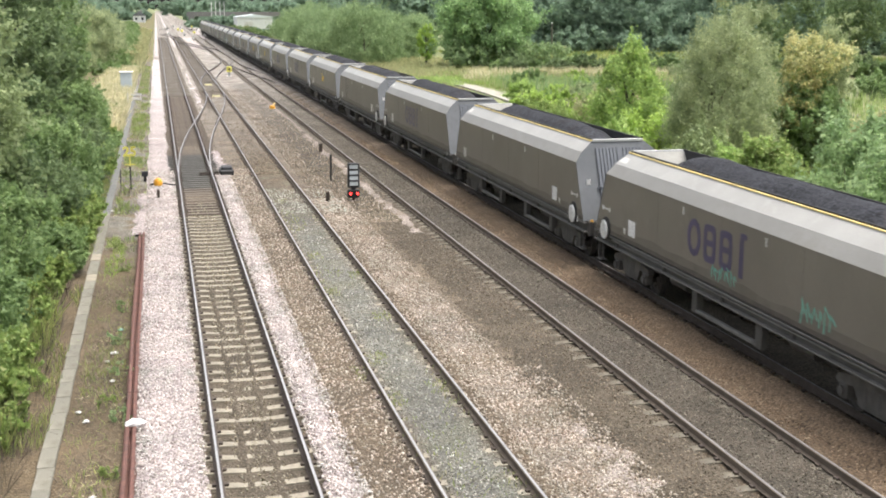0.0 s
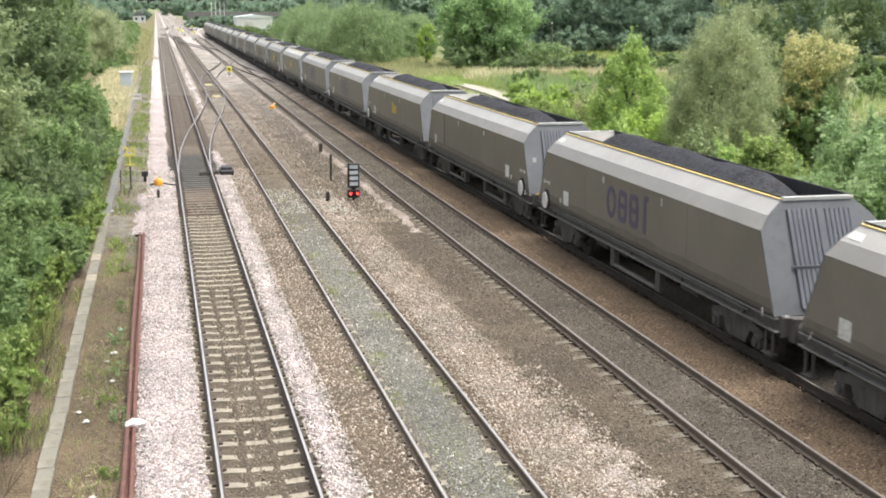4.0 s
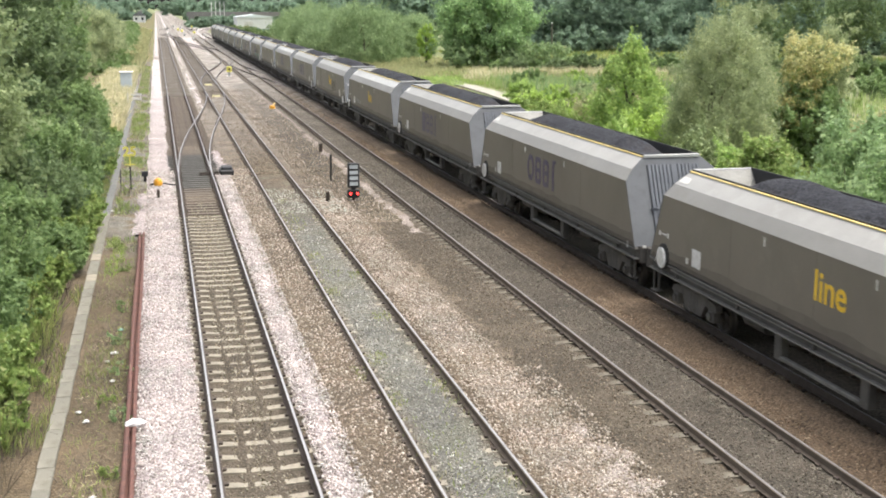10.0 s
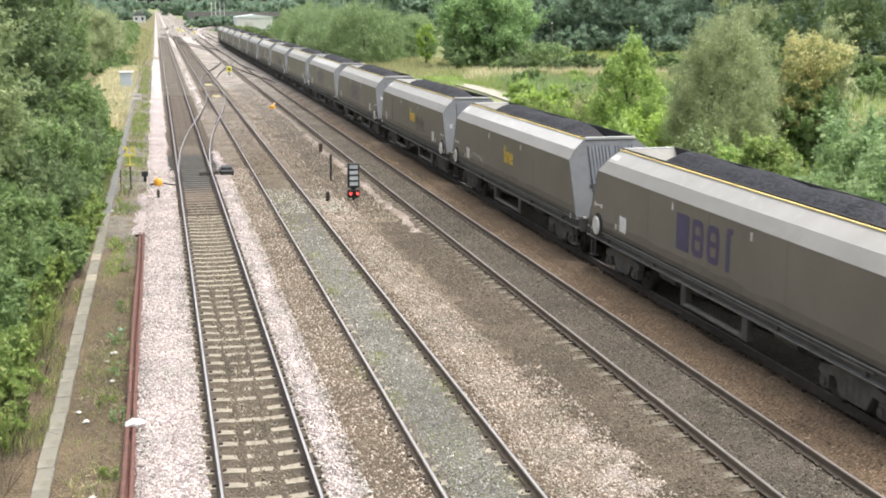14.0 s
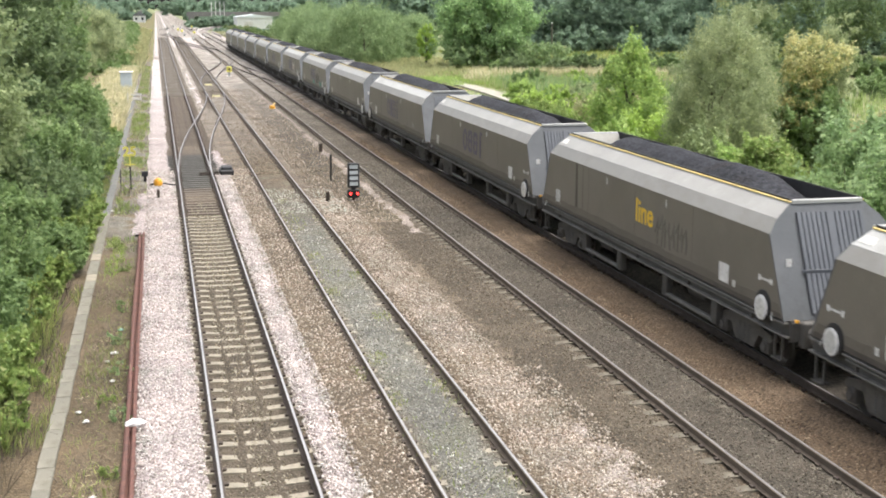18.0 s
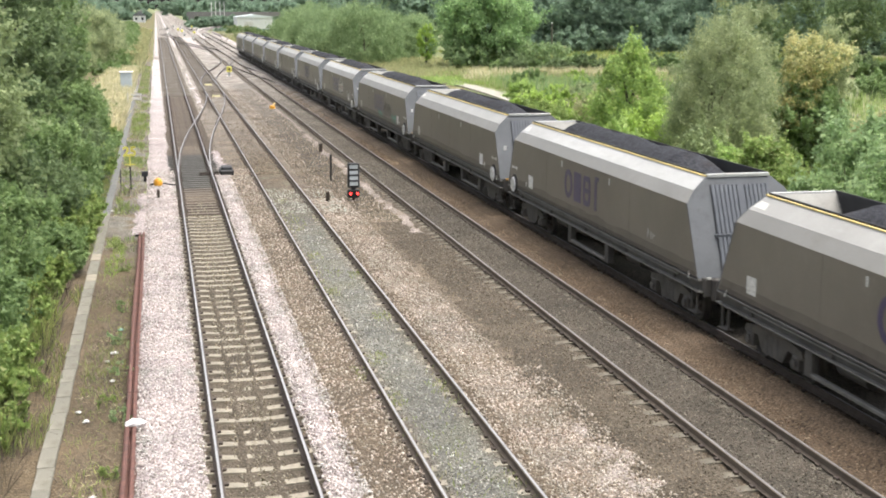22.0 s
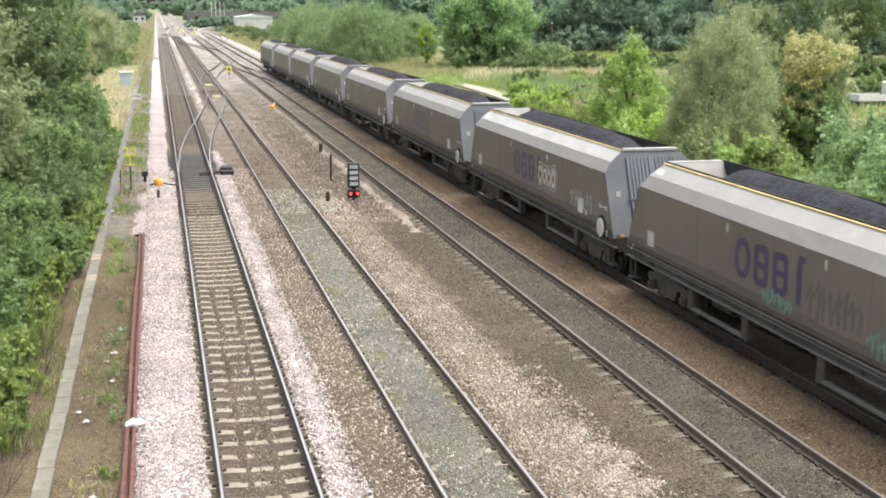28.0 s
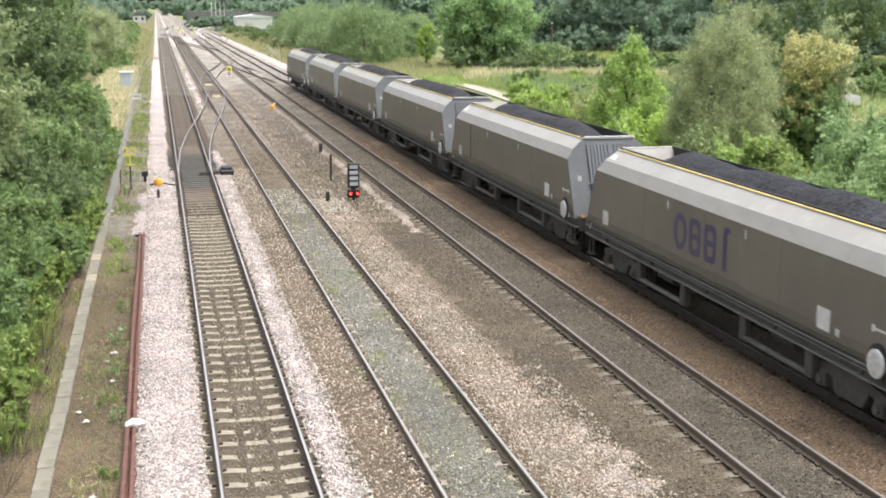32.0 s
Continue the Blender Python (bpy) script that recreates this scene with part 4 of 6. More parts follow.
            part("air_tank", Shape().tube((side * 0.85, e * 3.1 - 0.5, 0.72), (side * 0.85, e * 3.1 + 0.5, 0.72), 0.16, n=12), FRAME, t)
            part("grab_handle", Shape().tube((x + side * 0.01, e * 7.64, 1.36), (x + side * 0.04, e * 7.7, 1.2), 0.014, n=6), PANEL_WHITE, t)
    for e in (-1, 1):
        pts = [(-W_B, Z_B - 0.02), (W_B, Z_B - 0.02), (W_B + 0.004, Z_S), (W_M + 0.004, Z_M), (W_T + 0.004, Z_T), (-W_T - 0.004, Z_T), (-W_M - 0.004, Z_M), (-W_B - 0.004, Z_S)]
        part("end_sheet", sheet([(px, e * (end_y(pz) + 0.003), pz) for px, pz in pts], e * -0.04), END_GREY, t, "grey sloping end sheet")
        # dark sheet behind the ribs, seen in the grooves between them
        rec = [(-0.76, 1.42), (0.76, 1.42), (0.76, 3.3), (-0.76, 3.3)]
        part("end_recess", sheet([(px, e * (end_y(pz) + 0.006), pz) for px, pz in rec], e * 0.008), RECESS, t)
        for px, width in [(0.0, 0.17)] + [(q * (0.157 + 0.108 * i), 0.082) for i in range(6) for q in (-1, 1)]:
            part("end_rib", Shape().bar((px, e * (end_y(1.4) + 0.03), 1.4), (px, e * (end_y(3.32) + 0.03), 3.32), width, 0.06), RIB_GREY, t)
        part("end_beam", Shape().bar((-0.82, e * (end_y(2.2) + 0.06), 2.2), (0.82, e * (end_y(2.2) + 0.06), 2.2), 0.05, 0.06), RIB_GREY, t)
        part("end_top_rail", Shape().box(-W_T, W_T, e * END_T - 0.05, e * END_T + 0.05, Z_T - 0.03, Z_T + 0.05, 0, 0.012), CHUTE, t)
        part("inner_end", sheet([(-W_T + 0.04, e * (END_T - 0.07), Z_T), (W_T - 0.04, e * (END_T - 0.07), Z_T), (W_T - 0.04, e * 6.35, 2.55), (-W_T + 0.04, e * 6.35, 2.55)], e * 0.02), LINING, t, "bare pale steel inside end")
        part("headstock", Shape().box(-1.25, 1.25, e * 8.16 - 0.07, e * 8.16 + 0.07, 0.86, 1.27, 0, 0.02), FRAME, t)
        part("coupler", Shape().box(-0.11, 0.11, min(e * 8.2, e * 8.66), max(e * 8.2, e * 8.66), 0.85, 1.08, 0, 0.03), BOGIE, t)
        for bx in (-0.87, 0.87):
            bf = Shape().tube((bx, e * 8.2, 1.06), (bx, e * 8.42, 1.06), 0.12, n=12).tube((bx, e * 8.42, 1.06), (bx, e * 8.6, 1.06), 0.075, n=12).tube((bx, e * 8.58, 1.06), (bx, e * 8.64, 1.06), 0.23, n=16)
            part("buffer", bf, BOGIE, t)
            part("buffer_casing", Shape().box(bx - 0.21, bx + 0.21, min(e * 8.2, e * 8.4), max(e * 8.2, e * 8.4), 0.78, 1.29, 0, 0.03), FRAME, t)
            part("corner_bracket", Shape().box(bx * 1.32 - 0.04, bx * 1.32 + 0.04, e * 8.24 - 0.02, e * 8.24 + 0.02, 1.27, 1.32), ORANGE if bx < 0 else PANEL_WHITE, t)
        part("air_hose", Shape().tube((0.35, e * 8.2, 0.9), (0.4, e * 8.4, 0.6), 0.03).tube((0.4, e * 8.4, 0.6), (0.3, e * 8.52, 0.55), 0.03), BLACK, t)
        part("plate_white", Shape().box(-1.14, -1.02, e * (end_y(2.35) + 0.02) - 0.012, e * (end_y(2.35) + 0.02) + 0.012, 2.26, 2.44), WHITE, t)
        bogie(t, e * 5.95)
    part("coal_load", heap(0.5), COAL, t, "heaped black coal")
    part("centre_sill", Shape().box(-0.3, 0.3, -8.1, 8.1, 0.9, 1.25), FRAME, t)
    for y in (-2.9, 2.9):
        s = Shape().rings([[(-1.15, y - 2.4, 1.28), (1.15, y - 2.4, 1.28), (1.15, y + 2.4, 1.28), (-1.15, y + 2.4, 1.28)], [(-0.6, y - 0.8, 0.45), (0.6, y - 0.8, 0.45), (0.6, y + 0.8, 0.45), (-0.6, y + 0.8, 0.45)]])
        part("hopper_chute", s, FRAME, t)
    part("floor_plate", Shape().box(-1.28, 1.28, -8.05, 8.05, 1.26, 1.298), FRAME, t)
    return t


def brand_blocks(painted_over):
    """The faded brand as four plain rounded shapes of its colour and size, for the side towards -x."""
    made, w = [], 0.006
    for i, (c, width, low, high) in enumerate(((1.4, 0.74, 1.76, 2.64), (0.55, 0.64, 1.76, 2.64), (-0.28, 0.64, 1.76, 2.64), (-1.12, 0.4, 1.76, 2.7))):
        s = Shape()
        st, mid, tall = 0.16, (low + high) / 2, (high - low) / 2
        if i == 3:
            s.box(-w, w, c - 0.02, c + 0.17, low - 0.02, high - 0.1).box(-w, w, c - 0.16, c + 0.13, high - 0.1, high + 0.02)
        elif i == painted_over:
            s.box(-w, w, c - width / 2, c + width / 2, low, high)
        else:  # a ring with rounded corners
            power = 1.0 if i == 0 else 0.45
            curve = lambda a, q: math.copysign(abs(q(a)) ** power, q(a))
            n = 28
            ring = [(c + (width / 2 - d) * curve(a, math.cos), mid + (tall - d) * curve(a, math.sin)) for d in (0, st) for a in (2 * math.pi * k / n for k in range(n))]
            s.add([(x, y, z) for x in (-w, w) for y, z in ring], [q for k in range(n) for q in ((k, (k + 1) % n, n + (k + 1) % n, n + k), (2 * n + k, 3 * n + k, 3 * n + (k + 1) % n, 2 * n + (k + 1) % n), (k, 2 * n + k, 2 * n + (k + 1) % n, (k + 1) % n), (n + k, n + (k + 1) % n, 3 * n + (k + 1) % n, 3 * n + k))])
            if i:
                s.box(-w * 0.8, w * 0.8, c - width / 2 + 0.1, c + width / 2 - 0.1, mid - 0.06, mid + 0.08)
        made.append(s)
    return made


def line_text():
    cu = bpy.data.curves.new("lettering", "FONT")
    cu.body, cu.size, cu.extrude, cu.align_x, cu.offset = "line", 0.85, 0.006, "CENTER", 0.012
    ob = new("lettering", cu)
    bpy.context.view_layer.update()
    me = bpy.data.meshes.new_from_object(ob.evaluated_get(bpy.context.evaluated_depsgraph_get()))
    bpy.data.objects.remove(ob)
    me.materials.append(LETTER_YELLOW)
    return me


def scrawl(owner, material, label, seed, y0, y1, z0, z1, side, n, width):
    """Spray paint strokes that cannot be read, each a part of its wagon."""
    r = random.Random(seed)
    x = side * (W_B + 0.002)
    for i in range(n):
        y = y0 + (y1 - y0) * (i + 0.5) / n
        a = Vector((x, y + r.uniform(-0.06, 0.06), z0 + r.uniform(0, 0.12)))
        b = Vector((x, y + r.uniform(-0.06, 0.06), z1 - r.uniform(0, 0.15)))
        c = Vector((x, y + (y1 - y0) / n * r.uniform(0.5, 0.9), (a.z + b.z) / 2 + r.uniform(-0.1, 0.1)))
        pts = [a, a.lerp(b, 0.5) + Vector((0, r.uniform(-0.05, 0.05), 0)), b, c]
        s = Shape()
        ring = lambda p, u: [p + Vector((dx, 0, 0)) + u * dw for dx, dw in ((-0.005, -width / 2), (0.005, -width / 2), (0.005, width / 2), (-0.005, width / 2))]
        rings = []
        for k, p in enumerate(pts):
            d = (pts[min(k + 1, 3)] - pts[max(k - 1, 0)]).normalized()
            rings.append(ring(p, Vector((0, d.z, -d.y))))
        part("spray_stroke", s.rings(rings), material, owner, label)


def bubbles(owner, side, flip):
    """White bubble shapes with red patches sprayed over the marking."""
    for i in range(4):
        c, h = -1.35 - 0.46 * i, (0.46, 0.38, 0.4, 0.44)[i]
        for q, off, m, label in ((1.0, 0.008, SPRAY_WHITE, "white sprayed outline"), (0.86, 0.012, GRIME, "dark sprayed outline"), (0.74, 0.016, CREAM_SPRAY, "cream sprayed bubble"), (0.3, 0.02, RED_SPRAY if i % 2 else GRIME, "sprayed core of the bubble")):
            s = Shape().rings([[(side * (W_B + d), flip * (c + 0.3 * q * math.cos(a)), 2.12 + h * q * math.sin(a) * (1 + 0.12 * math.sin(3 * a + i))) for a in (math.pi * k / 9 for k in range(18))] for d in (0, off)])
            part("spray_blob", s, m, owner, label)


LINE_MESH = line_text()
first = wagon()
HEAPS = [heap(0.5 + 3.7 * i).mesh("coal_load", COAL) for i in range(4)]
LOOKS = {0: ("", 0), 1: ("purple teal", 1), 2: ("", 0), 3: ("purple", 1), 4: ("", 0), 5: ("line", 1), 6: ("purple", 1), 7: ("purple solid", 1), 8: ("line chalk", 1), 9: ("line ghost", 0), 10: ("purple", 0),
         11: ("purple patched", 1), 12: ("", 0), 13: ("purple teal ghost", 0), 14: ("purple graffiti", 0), 15: ("purple", 0), 16: ("", 0), 17: ("", 0), 18: ("", 0), 19: ("", 1), 20: ("", 0)}
wagons = []
for k, (style, turned) in LOOKS.items():
    at = pose(T4, FIRST + PITCH * k, 0, 0, 0, 180 * turned)
    if k == 0:
        w = first
        w.matrix_basis = at
    else:
        w = copy_thing(first, at)
    for c in w.children:
        if c.name.startswith("coal_load"):
            c.data = HEAPS[k % 4]
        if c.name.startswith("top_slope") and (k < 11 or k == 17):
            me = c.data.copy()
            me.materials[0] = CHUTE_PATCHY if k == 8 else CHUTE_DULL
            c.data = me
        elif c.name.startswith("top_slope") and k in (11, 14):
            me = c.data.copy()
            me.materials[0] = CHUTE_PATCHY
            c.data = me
    wagons.append((w, k, turned))
for w, k, turned in wagons:
    style = LOOKS[k][0]
    side = 1 if turned else -1
    x = side * W_B
    flip = -1 if turned else 1
    if "purple" in style:
        for b in brand_blocks(0 if "solid" in style else 1 if "patched" in style else -1):
            s = Shape().add([(x + px, flip * py, pz) for px, py, pz in b.v], b.f)
            part("faded_block", s, PURPLE, w, "faded purple block marking")
        w["label"] = "dusty brown hopper wagon with faded purple marking, heaped with coal"
    if "line" in style:
        ob = part("lettering", LINE_MESH, None, w, "yellow word on the side sheet")
        ob.matrix_basis = pose(x, flip * -0.6, 2.0, 90, 0, 90 * side)
        w["label"] = "dusty brown hopper wagon lettered in yellow, heaped with coal"
    if "teal" in style:
        scrawl(w, TEAL, "teal spray-paint stroke", 3, *sorted((flip * 0.4, flip * -0.8)), 1.42, 1.85, side, 8, 0.04)
        scrawl(w, TEAL, "teal spray-paint stroke", 4, *sorted((flip * -3.6, flip * -4.9)), 1.4, 1.95, side, 6, 0.045)
    if k in (4, 9, 16):
        for y, wd in ((4.75, 0.12), (4.2, 0.05)):
            part("soot_streak", Shape().rings([[(x - d, flip * (y - wd), 1.34), (x - d, flip * (y + wd), 1.34), (x - d, flip * (y + wd * 0.6), 2.9), (x - d, flip * (y - wd * 0.5), 2.9)] for d in (-0.003 * side, 0.003 * side)]), BODY_SEAM if wd < 0.1 else STREAK, w, "dark soot streak")
    if "ghost" in style:
        scrawl(w, GHOST, "wiped-off paint shadow", 5, *sorted((flip * -1.4, flip * -3.4)), 1.6, 2.4, side, 8, 0.08)
    if "chalk" in style:
        scrawl(w, SPRAY_WHITE, "thin white chalk stroke", 9, *sorted((flip * 2.9, flip * 5.0)), 1.5, 1.85, side, 7, 0.025)
    if "patched" in style:
        scrawl(w, SPRAY_WHITE, "thin white chalk stroke", 12, *sorted((flip * -4.9, flip * -5.5)), 1.6, 1.95, side, 3, 0.03)
    if "graffiti" in style:
        bubbles(w, side, flip)
        scrawl(w, SPRAY_WHITE, "thin white spray-paint stroke", 7, *sorted((flip * -4.4, flip * -6.4)), 1.55, 2.15, side, 7, 0.06)
        w["label"] = "dusty brown hopper wagon with white graffiti, heaped with coal"


# ---- lineside things ----
# old rails lying beside the ballast
for ox in (-0.83, -0.7):
    sr = thing("spare_rail", "rusty spare rail lying along the ballast edge", "rail", group="spare rails")
    for a, b in ((-12, 24.6), (24.64, 43.0)):
        s = rail_mesh(lambda y: ox + 0.012 * math.sin(y * 0.4 + ox * 9), a, b, 0, 3)
        part("rail_length", Shape().add([(x, y, z - 0.055) for x, y, z in s.v], s.f), RAIL_DULL, sr)
    part("fishplate", Shape().box(ox - 0.045, ox + 0.045, 24.3, 24.95, -0.17, -0.09, 0, 0.01), RAIL_SIDE, sr)

# concrete cable trough with separate lids
trough = thing("cable_trough", "grey concrete cable trough with loose lids in the soil", "cable trough", kind="structure")
part("trough_body", Shape().box(-2.255, -1.995, -40, 128, -0.5, -0.24), TROUGH, trough)
LID = Shape().box(-0.145, 0.145, -0.495, 0.495, 0, 0.05, 0, 0.012).mesh("lid", TROUGH)
LID_PALE = Shape().box(-0.145, 0.145, -0.495, 0.495, 0, 0.05, 0, 0.012).mesh("lid", CONCRETE)
LID_DARK = Shape().box(-0.145, 0.145, -0.495, 0.495, 0, 0.05, 0, 0.012).mesh("lid", TROUGH_DARK)
for i in range(-48, 120):
    ob = part("lid", LID_PALE if i in (28, 31) else LID_DARK if i > 39 else LID, None, trough)
    ob.matrix_basis = pose(-2.125 + rng.normal(0, 0.006), 8.5 + i, -0.236 + rng.uniform(0, 0.014), 0, rng.normal(0, 0.6), rng.normal(0, 0.5))

# ground signal with its route indicator
sig = thing("ground_signal", "black shunting signal with white indicator strips and two red lamps", "railway signal", pose(7.45, 49.3, -0.2))
part("post", Shape().tube((0, 0, 0), (0, 0, 0.28), 0.06, n=10).box(-0.2, 0.2, -0.18, 0.18, -0.05, 0.03, 0, 0.02), RAIL_SIDE, sig)
part("lamp_housing", Shape().box(-0.23, 0.23, -0.1, 0.18, 0.14, 0.46, 0, 0.03), BLACK, sig, "black lamp housing")
for lx in (-0.14, 0.14):
    lens = Shape().tube((lx, -0.13, 0.3), (lx, -0.1, 0.3), 0.052, n=14)
    part("red_light", lens, RED_LAMP, sig, "lit red lamp")
    part("hood", Shape().rings([[(lx + 0.09 * math.cos(a), yq, 0.32 + 0.09 * math.sin(a)) for a in (math.pi * i / 8 for i in range(9))] + [(lx + 0.08 * math.cos(a), yq, 0.32 + 0.08 * math.sin(a)) for a in (math.pi * i / 8 for i in range(8, -1, -1))] for yq in (-0.2, -0.1)]), BLACK, sig)
part("indicator_box", Shape().box(-0.23, 0.23, -0.1, 0.12, 0.55, 1.52, 0, 0.02), BLACK, sig, "black indicator box")
part("neck", Shape().box(-0.09, 0.09, -0.04, 0.08, 0.45, 0.56), BLACK, sig)
for i in range(4):
    z = 0.63 + 0.225 * i
    part("indicator_strip", Shape().box(-0.17, 0.17, -0.115, -0.095, z, z + 0.15, 0, 0.01), LAMP_STRIP, sig, "pale ribbed indicator strip")
    part("strip_hood", Shape().box(-0.2, 0.2, -0.125, -0.1, z + 0.16, z + 0.175), BLACK, sig)
# posts beside it
for x, y, h, w in ((7.33, 55.2, 1.22, 0.045), (8.3, 66.5, 0.5, 0.09), (6.4, 49.3, 0.42, 0.07)):
    solid("marker_post", Shape().box(-w, w, -w, w, -0.05, h, 0, 0.015).box(-w * 1.5, w * 1.5, -w * 1.5, w * 1.5, -0.05, 0.02), BLACK if h > 1 else RAIL_SIDE, "short dark lineside marker post in the ballast", "post", pose(x, y, -0.22), "marker posts")

# cut-out speed sign
sp = thing("speed_sign", "yellow cut-out speed figures on a thin dark post", "speed sign", pose(-1.33, 54.5, -0.2))
part("post", Shape().tube((0, 0, 0), (0, 0, 1.0), 0.03, n=8), BLACK, sp)
part("stay", Shape().tube((0, 0, 0.9), (0, 0, 1.45), 0.025, n=8).box(-0.2, 0.2, -0.02, 0.02, 1.05, 1.1), SIGN_YELLOW, sp, "yellow cross-bar")
for figure, fx in (("2", -0.14), ("5", 0.14)):
    cu = bpy.data.curves.new("figure", "FONT")
    cu.body, cu.size, cu.extrude, cu.align_x = figure, 0.56, 0.012, "CENTER"
    cu.offset = 0.018
    ft = new("figure", cu)
    bpy.context.view_layer.update()
    fm = bpy.data.meshes.new_from_object(ft.evaluated_get(bpy.context.evaluated_depsgraph_get()))
    bpy.data.objects.remove(ft)
    fm.materials.append(SIGN_YELLOW)
    part("figure", fm, None, sp, "yellow cut-out figure").matrix_basis = pose(fx, 0, 1.44, 90)
solid("thin_stake", Shape().tube((0, 0, 0), (0.02, 0, 0.95), 0.02, n=6).box(-0.1, 0.1, -0.05, 0.05, -0.05, 0.02), BLACK, "thin dark stake beside the speed sign", "post", pose(-1.75, 54.3, -0.27))

# orange marker lamp by the points, its cable and a dark junction box
lamp = thing("points_marker", "orange domed marker beside the points", "marker", pose(-0.2, 55.0, -0.15))
part("dome", Shape().rings([[(q * math.cos(a), q * math.sin(a), z) for a in (math.pi * i / 8 for i in range(16))] for z, q in ((0, 0.16), (0.1, 0.19), (0.22, 0.18), (0.31, 0.12), (0.35, 0.03))]), ORANGE, lamp, "orange dome")
part("rod", Shape().tube((0.15, 0, 0.12), (0.75, -0.1, 0.02), 0.025).tube((-0.15, 0, 0.1), (-0.35, 0.05, 0.05), 0.04), BLACK, lamp)
jb = thing("junction_box", "small dark junction box on a stub post", "junction box", pose(-0.78, 57.6, -0.27))
part("stub", Shape().box(-0.06, 0.06, -0.05, 0.05, -0.02, 0.25), BLACK, jb)
part("box", Shape().box(-0.14, 0.14, -0.12, 0.12, 0.22, 0.42, 0, 0.03), RECESS, jb)
part("lid", Shape().box(-0.15, 0.15, -0.13, 0.13, 0.42, 0.45, 0, 0.012), RECESS, jb)
solid("stub_post", Shape().box(-0.06, 0.06, -0.06, 0.06, -0.05, 0.32, 0, 0.02).tube((0, 0, 0.32), (0, 0, 0.36), 0.05), RAIL_SIDE, "short brown stub post in the ballast", "post", pose(-0.2, 51.4, -0.16))
pm = thing("points_motor", "black points machine on long timbers beside the track", "points machine", pose(2.85, 58.5, -0.2))
part("case", Shape().box(-0.25, 0.35, -0.75, 0.75, 0.0, 0.28, 0, 0.04), BLACK, pm)
part("cover", Shape().box(-0.2, 0.3, -0.5, 0.3, 0.28, 0.42, 0, 0.05), RECESS, pm)
part("rod", Shape().tube((-0.25, -0.3, 0.08), (-1.2, -0.3, 0.06), 0.03).tube((-0.25, 0.3, 0.08), (-1.2, 0.3, 0.06), 0.03), RAIL_SIDE, pm)

# location cabinet and posts beyond it
cab = thing("relay_cabinet", "pale blue-grey steel relay cabinet on a plinth", "cabinet", pose(-2.82, 116, -0.3))
part("plinth", Shape().box(-0.55, 0.55, -0.4, 0.4, -0.1, 0.12), CONCRETE, cab)
part("body", Shape().box(-0.5, 0.5, -0.35, 0.35, 0.12, 2.0, 0, 0.02), CABINET, cab)
part("roof", Shape().box(-0.58, 0.58, -0.45, 0.42, 2.0, 2.1, 0, 0.04), WHITE, cab, "white overhanging roof")
for dx in (-0.25, 0.25):
    part("door", Shape().box(dx - 0.23, dx + 0.23, -0.375, -0.352, 0.2, 1.78, 0, 0.008).box(dx + 0.15, dx + 0.18, -0.4, -0.375, 0.9, 1.1), CABINET, cab)
solid("white_stake", Shape().box(-0.035, 0.035, -0.035, 0.035, -0.05, 1.45, 0, 0.01).box(-0.09, 0.09, -0.05, 0.05, -0.06, 0.02), WHITE, "thin white marker stake in dry grass", "post", pose(-2.3, 97, -0.3))
st = thing("trough_marker", "low white barrier across the cable trough", "barrier", pose(-1.9, 107, -0.25))
for z in (0.15, 0.5):
    part("board", Shape().box(-0.5, 0.5, -0.03, 0.03, z, z + 0.14, 0, 0.01), WHITE, st)
for dx in (-0.4, 0.4):
    part("leg", Shape().box(dx - 0.03, dx + 0.03, 0.03, 0.09, -0.02, 0.66), WHITE, st)

# yellow lineside gear
yl = thing("yellow_lineside_box", "yellow lineside equipment housing on a stand", "equipment box", pose(7.75, 143, -0.22))
part("stand", Shape().box(-0.1, 0.1, -0.1, 0.1, -0.03, 0.55), STEEL_FAR, yl)
part("housing", Shape().box(-0.28, 0.28, -0.2, 0.2, 0.5, 1.1, 0, 0.05), SIGN_YELLOW, yl)
part("window", Shape().tube((0, -0.23, 0.82), (0, -0.2, 0.82), 0.13, n=16), BLACK, yl)
part("foot", Shape().box(-0.25, 0.25, -0.2, 0.2, -0.04, 0.08), WHITE, yl)
ob2 = thing("orange_lineside_cover", "orange equipment cover between the tracks", "equipment box", pose(8.4, 96.5, -0.2))
part("cover", Shape().box(-0.2, 0.2, -0.22, 0.22, -0.02, 0.26, 0, 0.08), ORANGE, ob2)
part("knob", Shape().tube((0.15, 0, 0.3), (0.15, 0, 0.42), 0.09, n=10), YELLOW, ob2)
for y in (111, 127.5):
    pl = thing("track_magnet", "yellow magnet ramp between the rails", "track equipment", pose(T2, y, -0.16))
    part("ramp", Shape().rings([[(-0.35, -1.0, -0.04), (0.35, -1.0, -0.04), (0.35, 1.0, -0.04), (-0.35, 1.0, -0.04)], [(-0.3, -0.6, 0.06), (0.3, -0.6, 0.06), (0.3, 0.6, 0.06), (-0.3, 0.6, 0.06)]]), DUSTY_YELLOW, pl)
    part("bolt_strip", Shape().box(-0.25, 0.25, -0.08, 0.08, 0.06, 0.09), BLACK, pl)

# litter
def crumple(seed, sx, sy, sz):
    r = random.Random(seed)
    s = Shape()
    n = 9
    rings = []
    for j, (z, q) in enumerate(((0, 0.6), (0.25, 1.0), (0.6, 0.85), (0.9, 0.4))):
        rings.append([(sx * q * math.cos(a) * r.uniform(0.65, 1.2), sy * q * math.sin(a) * r.uniform(0.65, 1.2), sz * z * r.uniform(0.8, 1.2)) for a in (2 * math.pi * i / n for i in range(n))])
    return s.rings(rings)


